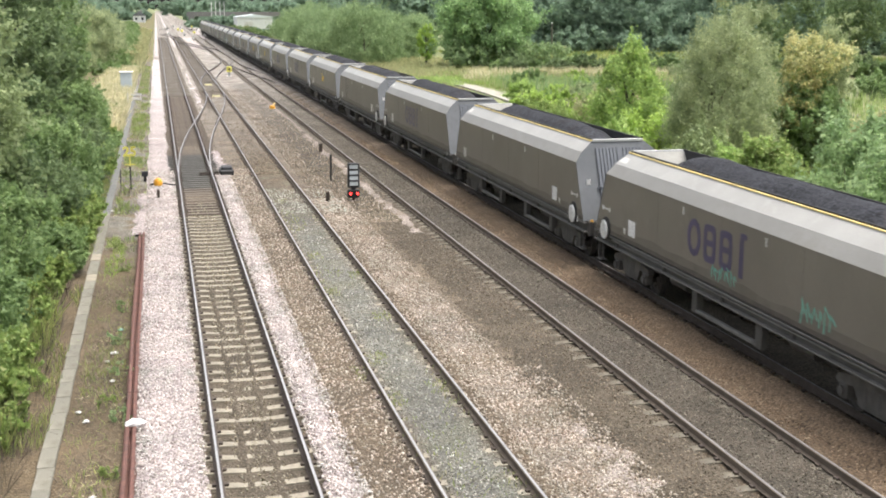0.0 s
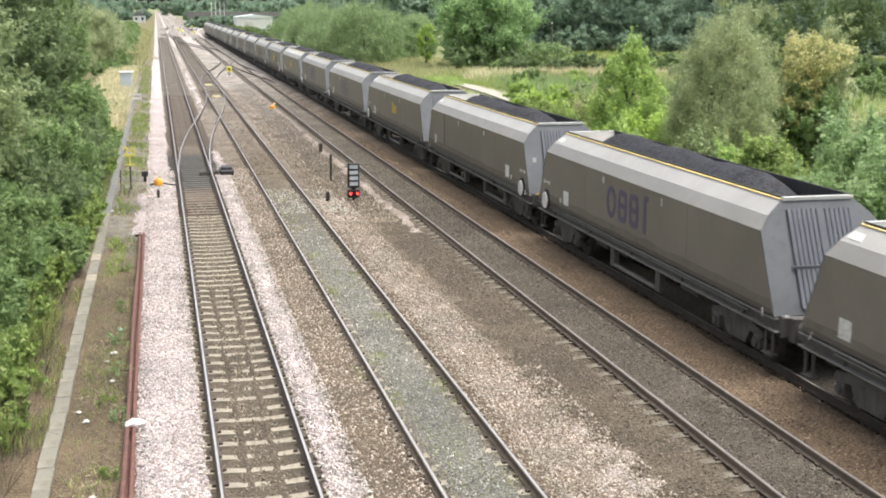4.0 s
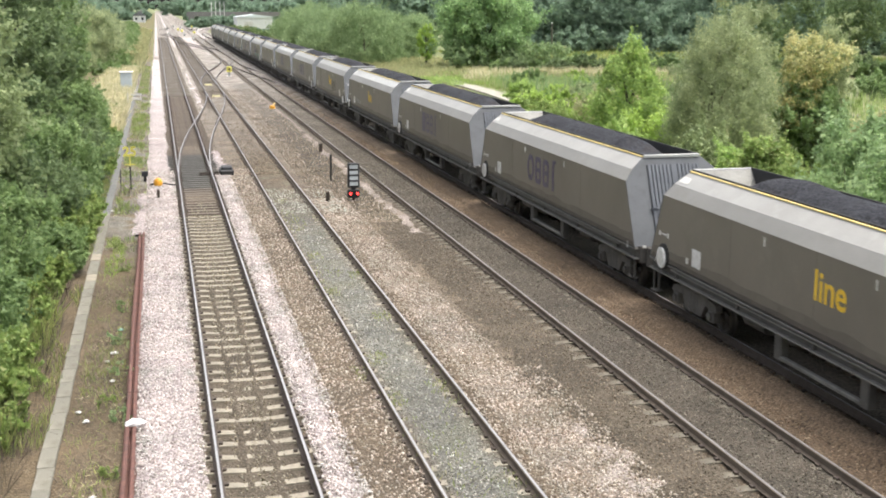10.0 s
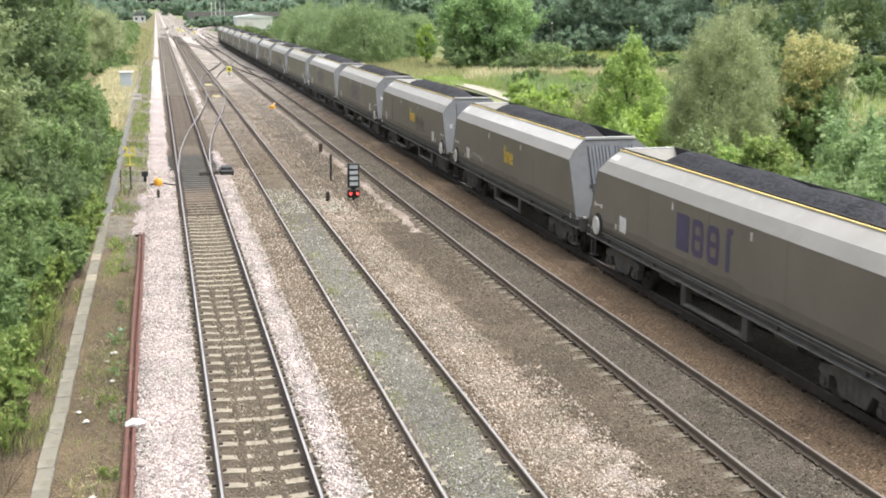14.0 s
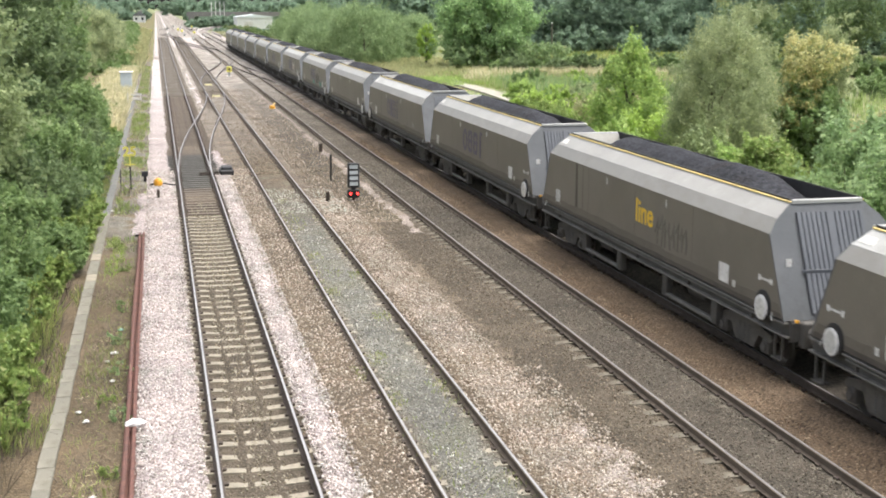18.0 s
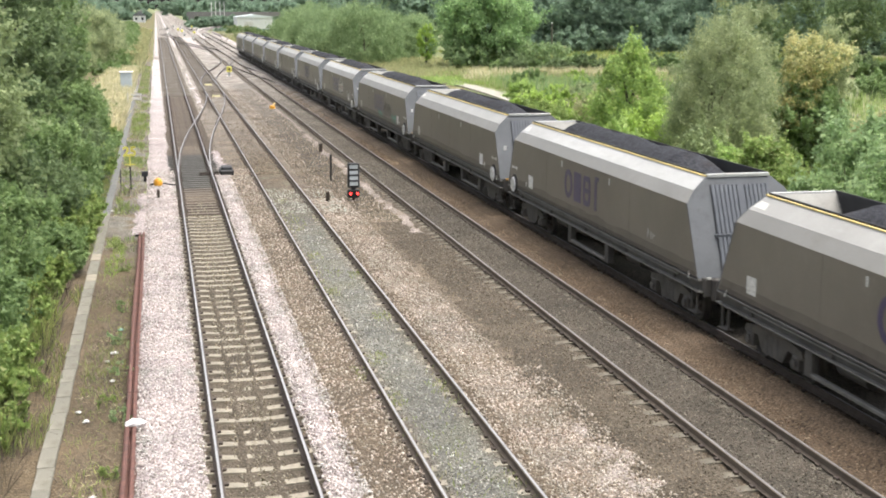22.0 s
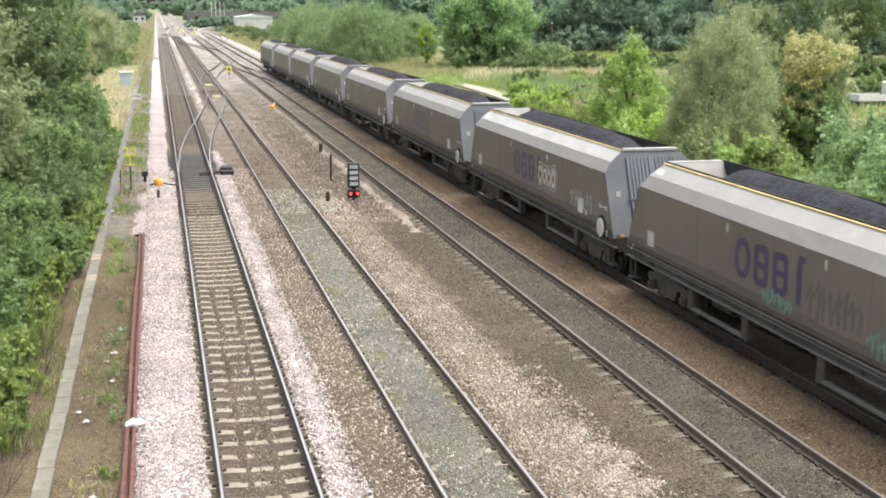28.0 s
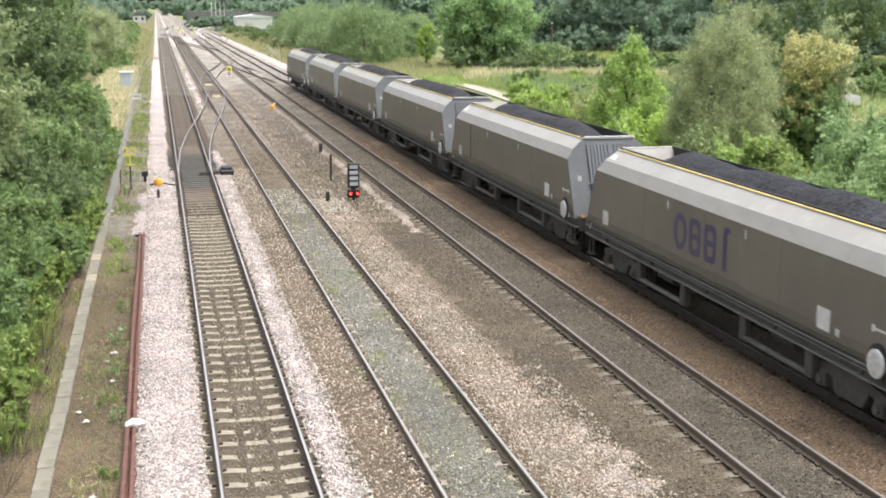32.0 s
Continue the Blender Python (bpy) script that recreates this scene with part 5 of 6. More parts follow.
solid("litter", crumple(55, 0.08, 0.07, 0.05), TEAL, "scrap of greenish plastic on the soil", "litter", pose(-1.15, 30.4, -0.25), "litter")
solid("plastic_bag", crumple(7, 0.2, 0.15, 0.13), WHITE, "crumpled white plastic bag caught on the spare rails", "litter", pose(-0.68, 22.6, -0.075, 0, 0, 20))
for i, (x, y) in enumerate(((-1.78, 24.1), (-1.6, 23.5), (-1.25, 28.3), (-1.35, 27.6), (-2.6, 48.5), (-1.9, 49.0), (-1.7, 48.6), (-2.4, 43.0), (-1.2, 26.1), (-1.3, 19.6))):
    solid("litter", crumple(20 + i, 0.07 + 0.05 * (i in (2, 4, 5)), 0.06, 0.05), WHITE if i % 3 else PANEL_WHITE, "scrap of white litter on the soil", "litter", pose(x, y, -0.25), "litter")



# loose stones lying on the ballast
def pebbles(name, n, x0, x1, y0, y1, z, size, tones, label, thin=1.4):
    """Angular stones scattered over a band of ballast, thinning out with distance."""
    base = np.array([(1, 0, 0), (-1, 0, 0), (0, 1, 0), (0, -1, 0), (0, 0, 1), (0, 0, -1)], float)
    tri = np.array([(0, 2, 4), (2, 1, 4), (1, 3, 4), (3, 0, 4), (2, 0, 5), (1, 2, 5), (3, 1, 5), (0, 3, 5)])
    xs = rng.uniform(x0, x1, n)
    ys = y0 + (y1 - y0) * rng.uniform(0, 1, n) ** thin
    p = np.stack([xs, ys, z + rng.uniform(-0.01, 0.015, n)], 1)
    q, _ = np.linalg.qr(rng.normal(size=(n, 3, 3)))
    sc = size * rng.uniform(0.35, 0.75, (n, 1, 3)) * rng.uniform(0.6, 1.25, (n, 1, 1))
    v = (base[None] * rng.uniform(0.75, 1.2, (n, 6, 1)) * sc) @ q + p[:, None]
    f = (tri[None] + 6 * np.arange(n)[:, None, None]).reshape(-1, 3)
    me = bpy.data.meshes.new(name)
    me.vertices.add(6 * n)
    me.vertices.foreach_set("co", v.astype(np.float32).ravel())
    me.loops.add(24 * n)
    me.loops.foreach_set("vertex_index", f.astype(np.int32).ravel())
    me.polygons.add(8 * n)
    me.polygons.foreach_set("loop_start", np.arange(0, 24 * n, 3, dtype=np.int32))
    me.update(calc_edges=True)
    me.materials.append(leafy(name + "_stone", tones, 0.0, 0.95))
    tagged(new(name, me), label, "stones", kind="stuff")


PINKS = [(0.24, 0.2, 0.19), (0.42, 0.37, 0.358), (0.54, 0.5, 0.488), (0.65, 0.615, 0.6)]
BROWNS = [(0.111, 0.090, 0.065), (0.190, 0.163, 0.117), (0.284, 0.253, 0.194), (0.395, 0.367, 0.308)]
TANS = [(0.17, 0.13, 0.1), (0.34, 0.28, 0.23), (0.5, 0.44, 0.385), (0.64, 0.585, 0.54)]
RUSTS = [(0.086, 0.059, 0.041), (0.142, 0.099, 0.066), (0.199, 0.147, 0.102), (0.270, 0.220, 0.160)]
EARTHS = [(0.1, 0.08, 0.06), (0.145, 0.119, 0.09), (0.2, 0.168, 0.13), (0.29, 0.25, 0.2)]
UMBERS = [(0.078, 0.067, 0.055), (0.115, 0.101, 0.083), (0.156, 0.140, 0.116), (0.216, 0.198, 0.167)]
GREYS = [(0.128, 0.121, 0.098), (0.2, 0.193, 0.163), (0.305, 0.298, 0.262), (0.47, 0.462, 0.43)]
pebbles("ballast_stones", 15000, -0.68, 0.53, 12, 60, -0.13, 0.044, PINKS, "pinkish-white granite stones")
pebbles("ballast_stones", 9000, 2.35, 3.04, 12, 58, -0.13, 0.048, PINKS, "pinkish-white granite stones")
pebbles("ballast_stones", 4000, 1.0, 1.9, 12, 50, -0.188, 0.04, BROWNS, "grey-brown stones between the sleepers")
pebbles("ballast_stones", 10000, 2.85, 4.02, 12, 60, -0.145, 0.04, TANS, "brown ballast stones")
pebbles("ballast_stones", 6000, 4.25, 5.45, 12, 44, -0.172, 0.038, GREYS, "greenish-grey ballast stones")
pebbles("ballast_stones", 17000, 5.8, 7.15, 12, 50, -0.178, 0.038, TANS, "whitish and tan ballast stones")
pebbles("ballast_stones", 2600, 6.9, 7.8, 12, 25, -0.165, 0.042, TANS, "whitish and tan ballast stones")
pebbles("ballast_stones", 3500, 5.64, 6.1, 12, 50, -0.15, 0.038, TANS, "whitish and tan ballast stones")
pebbles("ballast_stones", 10000, 6.9, 8.95, 12, 60, -0.18, 0.042, EARTHS, "brown ballast stones")
pebbles("ballast_stones", 9000, 9.3, 10.55, 12, 60, -0.166, 0.042, UMBERS, "dark brown ballast stones")
pebbles("ballast_stones", 9000, 10.8, 12.45, 12, 70, -0.15, 0.045, RUSTS, "rust-brown ballast stones")

pebbles("ballast_stones", 3500, 6.0, 8.5, 44, 120, -0.195, 0.05, TANS, "brown and whitish ballast stones", 2.2)
pebbles("ballast_stones", 12000, 6.0, 8.5, 44, 120, -0.195, 0.05, EARTHS, "brown ballast stones", 2.6)
pebbles("ballast_stones", 5000, 2.9, 5.5, 58, 120, -0.165, 0.055, EARTHS, "brown ballast stones", 2.4)
pebbles("ballast_stones", 5000, 10.8, 12.4, 60, 130, -0.13, 0.055, RUSTS, "rust-brown ballast stones", 2.4)
pebbles("ballast_stones", 3000, 9.3, 10.5, 55, 110, -0.166, 0.05, UMBERS, "dark brown ballast stones")
pebbles("pale_chips", 900, 3.9, 6.9, 46.5, 53, -0.165, 0.05, [(0.4, 0.4, 0.36), (0.5, 0.51, 0.47), (0.56, 0.56, 0.52), (0.3, 0.31, 0.26)], "pale lime-stained chips across the track")

# ---- distance ----
b = thing("industrial_building", "low white industrial shed with a pale sheet roof", "building", pose(32.4, 440, -0.3))
part("wall", Shape().box(-6.0, 6.0, -8, 8, -0.2, 4.2), HOUSE_WALL, b)
part("roof", Shape().rings([[(-6.2, yq, 4.15), (6.2, yq, 4.15), (6.2, yq, 4.4), (0, yq, 5.2), (-6.2, yq, 4.4)] for yq in (-8.2, 8.2)]), ROOF_WHITE, b)
part("door", Shape().box(-3.4, -0.6, -8.06, -7.98, -0.1, 2.8), PANEL_WHITE, b)
hut = thing("crossing_hut", "white crossing hut with a grey pitched roof", "building", pose(-8.0, 650, -0.3))
part("wall", Shape().box(-3, 3, -3, 3, -0.2, 3.4), HOUSE_WALL, hut)
part("roof", Shape().rings([[(-3.3, yq, 3.3), (3.3, yq, 3.3), (0, yq, 5.6)] for yq in (-3.3, 3.3)]), SLATE, hut)
part("chimney", Shape().box(0.6, 1.2, 0, 0.7, 4.2, 6.4), BRICK_FAR, hut)
for dx in (-1.5, 1.5):
    part("window", Shape().box(dx - 0.5, dx + 0.5, -3.05, -2.98, 1.2, 2.5), DARK_GLASS, hut)
br = thing("road_bridge", "dark brick and girder road bridge across the far lines", "bridge", pose(35, 560, -0.3))
part("deck", Shape().box(-22, 22, -3, 3, 3.6, 4.8), BRICK_FAR, br)
for dx in (-20, -6, 8, 20):
    part("pier", Shape().box(dx - 1.2, dx + 1.2, -2.8, 2.8, -0.3, 3.7), BRICK_FAR, br)
part("parapet", Shape().box(-22, 22, -3.1, -2.8, 4.8, 5.5), BRICK_FAR, br)
gy0 = thing("signal_gantry", "pale steel gantry with white posts over the far tracks", "gantry", pose(25.4, 540, -0.3))
for dx in (-2.6, -0.9, 0.9, 2.6):
    part("mast", Shape().box(dx - 0.14, dx + 0.14, -0.14, 0.14, 0, 9.5), WHITE, gy0)
part("beam", Shape().box(-3.0, 3.0, -0.3, 0.3, 5.6, 5.9), STEEL_FAR, gy0)
for dx in (-2.6, -0.9, 0.9, 2.6):
    part("lamp_head", Shape().box(dx - 0.35, dx + 0.35, -0.2, 0.2, 9.4, 9.7, 0, 0.05), STEEL_FAR, gy0)
pole = thing("telegraph_pole", "weathered timber pole in the field hedge", "pole", pose(64.5, 203, -0.5))
part("mast", Shape().tube((0, 0, 0), (0, 0, 5.2), 0.13, 0.1), BARK, pole)
part("cap", Shape().tube((0, 0, 5.2), (0, 0, 5.32), 0.14, 0.02), STEEL_FAR, pole)

# ---- trees and bushes ----
rng = np.random.default_rng(21)
LEFT = [(-6.2, 33, 8.5, 2.6, LEAF_OLIVE), (-7.2, 42, 10.5, 3.2, LEAF_OLIVE), (-6.6, 52, 10.5, 3.0, LEAF_DARK), (-6.8, 62, 11.0, 3.1, LEAF_DARK), (-6.9, 73, 10.5, 3.0, LEAF_MID), (-8.0, 86, 10.0, 3.0, LEAF_DARK), (-9.5, 58, 12.5, 3.6, LEAF_DARK), (-10, 78, 12.5, 4, LEAF_DARK), (-10.5, 100, 9.0, 3.4, LEAF_MID)]
for x, y, h, r, m in LEFT:
    tree(rng, x, y, -0.4, h, r, m, "tall dark green broadleaf tree at the railway fence", n=30000, leaf=0.08 + y * 0.0008, skirt=0.04, clump=120)
for x, y, h, r, m in ((-3.7, 15.5, 1.2, 0.8, LEAF_BRAMBLE), (-3.7, 18.2, 1.4, 1.0, LEAF_BRAMBLE), (-3.5, 23, 1.1, 0.9, LEAF_BRAMBLE), (-3.55, 26.5, 1.2, 0.9, LEAF_BRAMBLE), (-3.5, 30.5, 1.3, 0.9, LEAF_BRAMBLE), (-3.55, 35, 1.3, 0.95, LEAF_BRAMBLE), (-3.2, 41.5, 1.4, 0.9, LEAF_BRAMBLE), (-4.1, 21, 1.5, 1.3, LEAF_BRAMBLE), (-4.4, 24.5, 2.0, 1.6, LEAF_BRAMBLE), (-4.5, 28.5, 2.4, 1.6, LEAF_MID), (-4.6, 33, 2.7, 1.7, LEAF_MID), (-4.5, 37.5, 2.9, 1.6, LEAF_MID), (-4.3, 42.5, 3.2, 1.9, LEAF_DARK), (-4.0, 48, 4.0, 1.8, LEAF_MID), (-3.8, 54, 3.6, 1.7, LEAF_DARK), (-3.9, 60, 4.0, 1.7, LEAF_MID), (-4.0, 67, 3.6, 1.6, LEAF_MID), (-3.1, 38, 1.4, 0.8, LEAF_MID), (-3.1, 45, 1.6, 1.0, LEAF_BRAMBLE), (-3.2, 51, 1.7, 0.9, LEAF_MID), (-3.1, 57, 1.8, 0.9, LEAF_BRAMBLE), (-3.1, 64, 1.7, 0.9, LEAF_MID), (-3.3, 71, 1.6, 0.9, LEAF_BRAMBLE), (-5.0, 75, 4.2, 1.6, LEAF_MID), (-5.4, 83, 4.4, 1.7, LEAF_DARK)):
    bush(rng, x, y, -0.4, h, r, m, "dense green bramble and hawthorn bush beside the trough", n=14000, leaf=0.055 + y * 0.0006, clump=70, depth=2.6)
for x, y, h, r in ((-8.6, 160, 8.4, 4.6), (-8.6, 185, 7.6, 4.2), (-9.4, 215, 7.5, 4.4), (-11, 138, 8.5, 4.5), (-10.4, 250, 7.0, 4.4), (-11.5, 290, 7.0, 4.4)):
    tree(rng, x, y, -0.4, h, r, LEAF_WILLOW, "rounded grey-green tree beside the line", n=16000, leaf=0.26, skirt=-0.05, clump=110, droop=0.7, slim=0.26)

# beyond the coal line
tree(rng, 23.85, 61.5, -0.7, 6.5, 2.45, LEAF_YOUNG, "young bright green tree behind the coal line", n=26000, leaf=0.09, skirt=-0.05, clump=200, taper=0.52)
bush(rng, 23.3, 58.6, -0.7, 2.9, 1.9, LEAF_BRIGHT, "yellow-green bush at the foot of the young tree", n=12000, leaf=0.09, clump=70)
tree(np.random.default_rng(8), 25.5, 54.5, -0.7, 8.1, 2.75, LEAF_WILLOW, "grey-green willow tree behind the coal line", n=60000, leaf=0.085, skirt=-0.04, clump=260, droop=0.4, slim=0.26, taper=0.2)
gold = tree(rng, 31.4, 57, -0.7, 6.4, 2.1, LEAF_MID, "green tree turning yellow and rusty at its top", n=12000, leaf=0.1, skirt=0.0, clump=90)
part("crown", crown(rng, (0.1, -0.3, 5.7), (2.1, 1.9, 1.15), 80, 4500, 0.08, LEAF_GOLD), None, gold, "yellowed leaves along the top")
part("crown", crown(rng, (-0.9, -0.7, 3.6), (1.5, 1.5, 2.3), 70, 5000, 0.09, LEAF_RUST), None, gold, "rusty leaves down the side")
tree(rng, 33.0, 58, -0.7, 8.3, 1.45, LEAF_WILLOW, "tall slender grey-green willow at the railway edge", n=12000, leaf=0.1, skirt=0.2, clump=90, droop=0.4, slim=0.28, taper=-0.15)
bush(rng, 31.0, 55.6, -0.7, 4.4, 1.8, LEAF_MID, "dark green shrub under the yellowing tree", n=12000, leaf=0.09, clump=60)
bush(rng, 33.3, 60.5, -0.7, 4.4, 1.25, LEAF_RUST, "rust-tinted shrub behind the elder", n=5000, leaf=0.1, clump=40)
tree(rng, 30.5, 63, -0.7, 9.0, 2.2, LEAF_WILLOW, "tall grey-green willow at the railway edge", n=12000, leaf=0.14, skirt=0.1, clump=60, droop=0.4, slim=0.3)
for x, y, h, r, m, lab in ((21.9, 34.4, 4.7, 1.5, LEAF_FRESH, "fresh green elder bush behind the coal line"), (20.1, 33.4, 4.95, 1.7, LEAF_FRESH, "fresh green elder bush behind the coal line"), (20.5, 37.2, 3.3, 1.5, LEAF_BRAMBLE, "yellow-green bush behind the coal line"), (21.5, 41, 3.7, 1.6, LEAF_BRAMBLE, "low green bush behind the coal line"),
                        (22.8, 45.5, 2.8, 1.5, LEAF_YOUNG, "yellow-green bush behind the coal line"), (22.5, 50, 2.9, 1.5, LEAF_OLIVE, "low grey-green bush behind the coal line"), (21, 56, 2.7, 1.5, LEAF_YOUNG, "low green bush behind the coal line"),
                        (21.5, 66, 2.6, 1.5, LEAF_BRAMBLE, "low green bush behind the coal line"), (22, 72, 2.8, 1.6, LEAF_BRAMBLE, "low green bush behind the coal line"), (25.2, 69, 3.0, 1.7, LEAF_PALE, "pale olive shrub behind the coal line"), (28.5, 76, 3.0, 1.8, LEAF_PALE, "pale olive shrub behind the coal line"), (26.5, 88, 2.2, 1.6, LEAF_BRIGHT, "yellow-green bush in the meadow"), (19.5, 29.5, 4.8, 1.6, LEAF_FRESH, "fresh green elder bush behind the coal line"),
                        (24.7, 39.4, 3.8, 1.7, LEAF_FRESH, "fresh green elder bush behind the coal line"), (30.6, 50, 3.4, 1.6, LEAF_PALE, "pale olive shrub behind the coal line")):
    bush(rng, x, y, -0.7, h, r, m, lab, n=11000, leaf=0.09, clump=60)
tree(rng, 42.6, 163, -0.6, 13.8, 6.9, LEAF_OAK, "broad green tree standing in the meadow", n=60000, leaf=0.22, skirt=-0.12, clump=170)
for i in range(13):
    y = 177 + 10 * i
    tree(rng, (28.8 if i == 0 else 30.5) + rng.normal(0, 1.0), y, -0.5, 7.4 + rng.normal(0, 0.6), 5.2, LEAF_HEDGE, "rounded willow in the row along the branch", n=22000 if i < 7 else 14000, leaf=0.26, skirt=-0.22, clump=150, droop=0.7, slim=0.24)
for x, y in ((32.8, 186), (35.2, 190), (37.6, 194), (40.4, 200), (43.6, 212), (46.5, 224)):
    tree(rng, x, y, -0.5, 7.0, 3.6, LEAF_HEDGE, "rounded willow in the row along the branch", n=14000, leaf=0.26, skirt=-0.2, clump=100, droop=0.7, slim=0.24)
tree(rng, 36.0, 170, -0.5, 5.6, 1.2, LEAF_BRIGHT, "small yellow-green tree at the meadow edge", n=5000, leaf=0.16, skirt=0.05)
for i in range(31):
    bush(rng, 38.5 + 1.5 * i + rng.normal(0, 0.4), 139 - 0.15 * i + rng.normal(0, 1.2), -0.8, 2.5 + rng.normal(0, 0.3), 1.9, LEAF_DARK if i % 3 else LEAF_MID, "hedge bush along the field", n=6000, leaf=0.16, clump=40)


def wood(name, places, height, spread, per, leaf, material, label):
    """A far belt of trees, too many to count."""
    out = []
    for x, y in places:
        h = height * rng.uniform(0.75, 1.2)
        c, cs = clumps(rng, (x, y, h * 0.5 - 0.5), (spread, spread, h * 0.52), 48, -0.95)
        k = rng.choice(48, per)
        d = unit(rng, per)
        p = c[k] + d * (cs[k] * rng.uniform(0.4, 1.1, per))[:, None]
        out.append(leaves(rng, p, d, leaf))
    tagged(new(name, quads(name, np.concatenate(out), material)), label, "woodland", kind="stuff")


wood("far_wood", [(62 + 7.5 * i + rng.normal(0, 2), 235 - 3.5 * i + rng.normal(0, 5)) for i in range(16)] + [(70 + 8 * i, 262 - 3 * i + rng.normal(0, 5)) for i in range(16)], 17, 8.5, 5600, 0.42, LEAF_HAZE, "dark green wood behind the field")
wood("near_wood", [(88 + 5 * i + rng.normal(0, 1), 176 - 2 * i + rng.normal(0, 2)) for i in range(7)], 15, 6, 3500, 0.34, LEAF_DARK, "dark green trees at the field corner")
wood("far_scrub", [(56 + 3.4 * i + rng.normal(0, 1), 222 - 1.6 * i + rng.normal(0, 1)) for i in range(38)], 4.0, 3.4, 700, 0.4, LEAF_HAZE, "dark undergrowth along the wood edge")
wood("far_scrub", [(58 + 4.2 * i + rng.normal(0, 1.5), 226 - 1.9 * i + rng.normal(0, 2)) for i in range(30)], 7.5, 4.5, 1300, 0.45, LEAF_HAZE, "dark undergrowth along the wood edge")
wood("far_wood", [(40 + 7 * i + rng.normal(0, 2), 400 + rng.normal(0, 10)) for i in range(26)], 15, 8, 1500, 1.0, LEAF_HAZE, "dark green wood in the distance")
wood("far_wood", [(-60 + 9 * i + rng.normal(0, 2), 700 + rng.normal(0, 20)) for i in range(18) if not 4 < i < 11], 13, 8, 900, 1.6, LEAF_HAZE, "dark green trees at the horizon")
wood("far_wood", [(-14 - 2.2 * i + rng.normal(0, 1), 320 + 32 * i) for i in range(9)], 9, 5, 1500, 0.7, LEAF_HAZE, "dark green trees beside the far line")
wood("far_wood", [(-200 + 22 * i, 1150 + rng.normal(0, 30)) for i in range(32) if i != 9], 14, 14, 500, 3.0, LEAF_HAZE, "dark green trees at the horizon")

for i in range(16):
    bush(rng, 21 + rng.uniform(0, 9), 230 + 14 * i, -0.5, 1.6 + rng.uniform(0, 1.2), 2.4, LEAF_WILLOW if i % 2 else LEAF_MID, "grey-green scrub beside the branch line", n=1500, leaf=0.3, clump=20)
for i, (x, y, h, m) in enumerate(((-1.09, 20.5, 0.35, LEAF_BRAMBLE), (-1.02, 23.5, 0.45, LEAF_FRESH), (-1.05, 26.6, 0.4, LEAF_FRESH), (-1.25, 29.2, 0.45, LEAF_FRESH), (-1.3, 24.5, 0.35, LEAF_BRAMBLE), (-1.15, 32.4, 0.4, LEAF_MID), (-1.2, 37.5, 0.5, LEAF_BRAMBLE), (-1.5, 41, 0.5, LEAF_BRAMBLE), (-1.5, 53.5, 0.9, LEAF_BRAMBLE))):
    bush(rng, x, y, -0.29, h * 0.8, 0.2 + 0.06 * (i % 3), m, "small green weed growing out of the soil", n=260, leaf=0.04, clump=10, slim=0.3)["category"] = "weed"

for x, y, h in ((61.5, 100, 2.4), (64.5, 104, 2.6), (58, 106, 2.0), (67, 98, 2.3), (54, 104, 1.8)):
    bush(rng, x, y, -0.75, h, 2.2, LEAF_PALE if h < 2.35 else LEAF_MID, "olive shrub beside the farm road", n=4000, leaf=0.13, clump=30)
bush(rng, 29.3, 100, -0.75, 2.3, 1.5, LEAF_YOUNG, "yellow-green bush beside the path", n=6000, leaf=0.1, clump=40)
for i in range(14):
    bush(rng, (24 if i < 5 else 34) + rng.uniform(0, 12), 78 + 4 * i + rng.normal(0, 2), -0.8, 1.3 + rng.uniform(0, 0.9), 1.7, (LEAF_BRIGHT, LEAF_MID, LEAF_WILLOW, LEAF_BRAMBLE)[i % 4], "low meadow shrub among the herbs", n=2500, leaf=0.13, clump=22)
for i in range(12):
    bush(rng, 44 + rng.uniform(0, 20), 98 + 3.6 * i + rng.normal(0, 2), -0.8, 1.5 + rng.uniform(0, 1.0), 2.0, (LEAF_PALE, LEAF_MID, LEAF_WILLOW, LEAF_BRAMBLE)[i % 4], "low meadow shrub among the herbs", n=2500, leaf=0.15, clump=22)
wood("far_scrub", [(14 + 3.2 * i + rng.normal(0, 1), 500 + rng.normal(0, 12)) for i in range(20)], 4.0, 3.0, 500, 0.8, LEAF_HAZE, "grey-green scrub in the distance")
wood("far_scrub", [(-20 - 3.2 * i + rng.normal(0, 1), 520 + rng.normal(0, 15)) for i in range(12)], 4.5, 3.0, 500, 0.8, LEAF_HAZE, "grey-green scrub in the distance")
wood("far_scrub", [(20 + 2.6 * i + rng.normal(0, 1), 400 + rng.normal(0, 8)) for i in range(8)], 1.6, 2.4, 500, 0.5, LEAF_HAZE, "grey-green scrub in the distance")
wood("lineside_scrub", [(-5.6 - 0.004 * i * i + rng.normal(0, 0.5), 150 + 11 * i) for i in range(32)], 2.6, 2.3, 700, 0.3, LEAF_MID, "green scrub along the far lineside")
fence = thing("lineside_fence", "low pale post and wire fence beside the branch", "fence", pose(17.8, 190, -0.55))
for i in range(9):
    part("fence_post", Shape().box(-0.06, 0.06, -0.06, 0.06, -0.1, 1.2, 0, 0.01), PANEL_WHITE, fence).matrix_basis = pose(0.15 * i, 4.0 * i, 0)
for z in (0.5, 1.05):
    part("fence_wire", Shape().bar((0, 0, z), (1.2, 32, z), 0.015, 0.015), STEEL_FAR, fence)
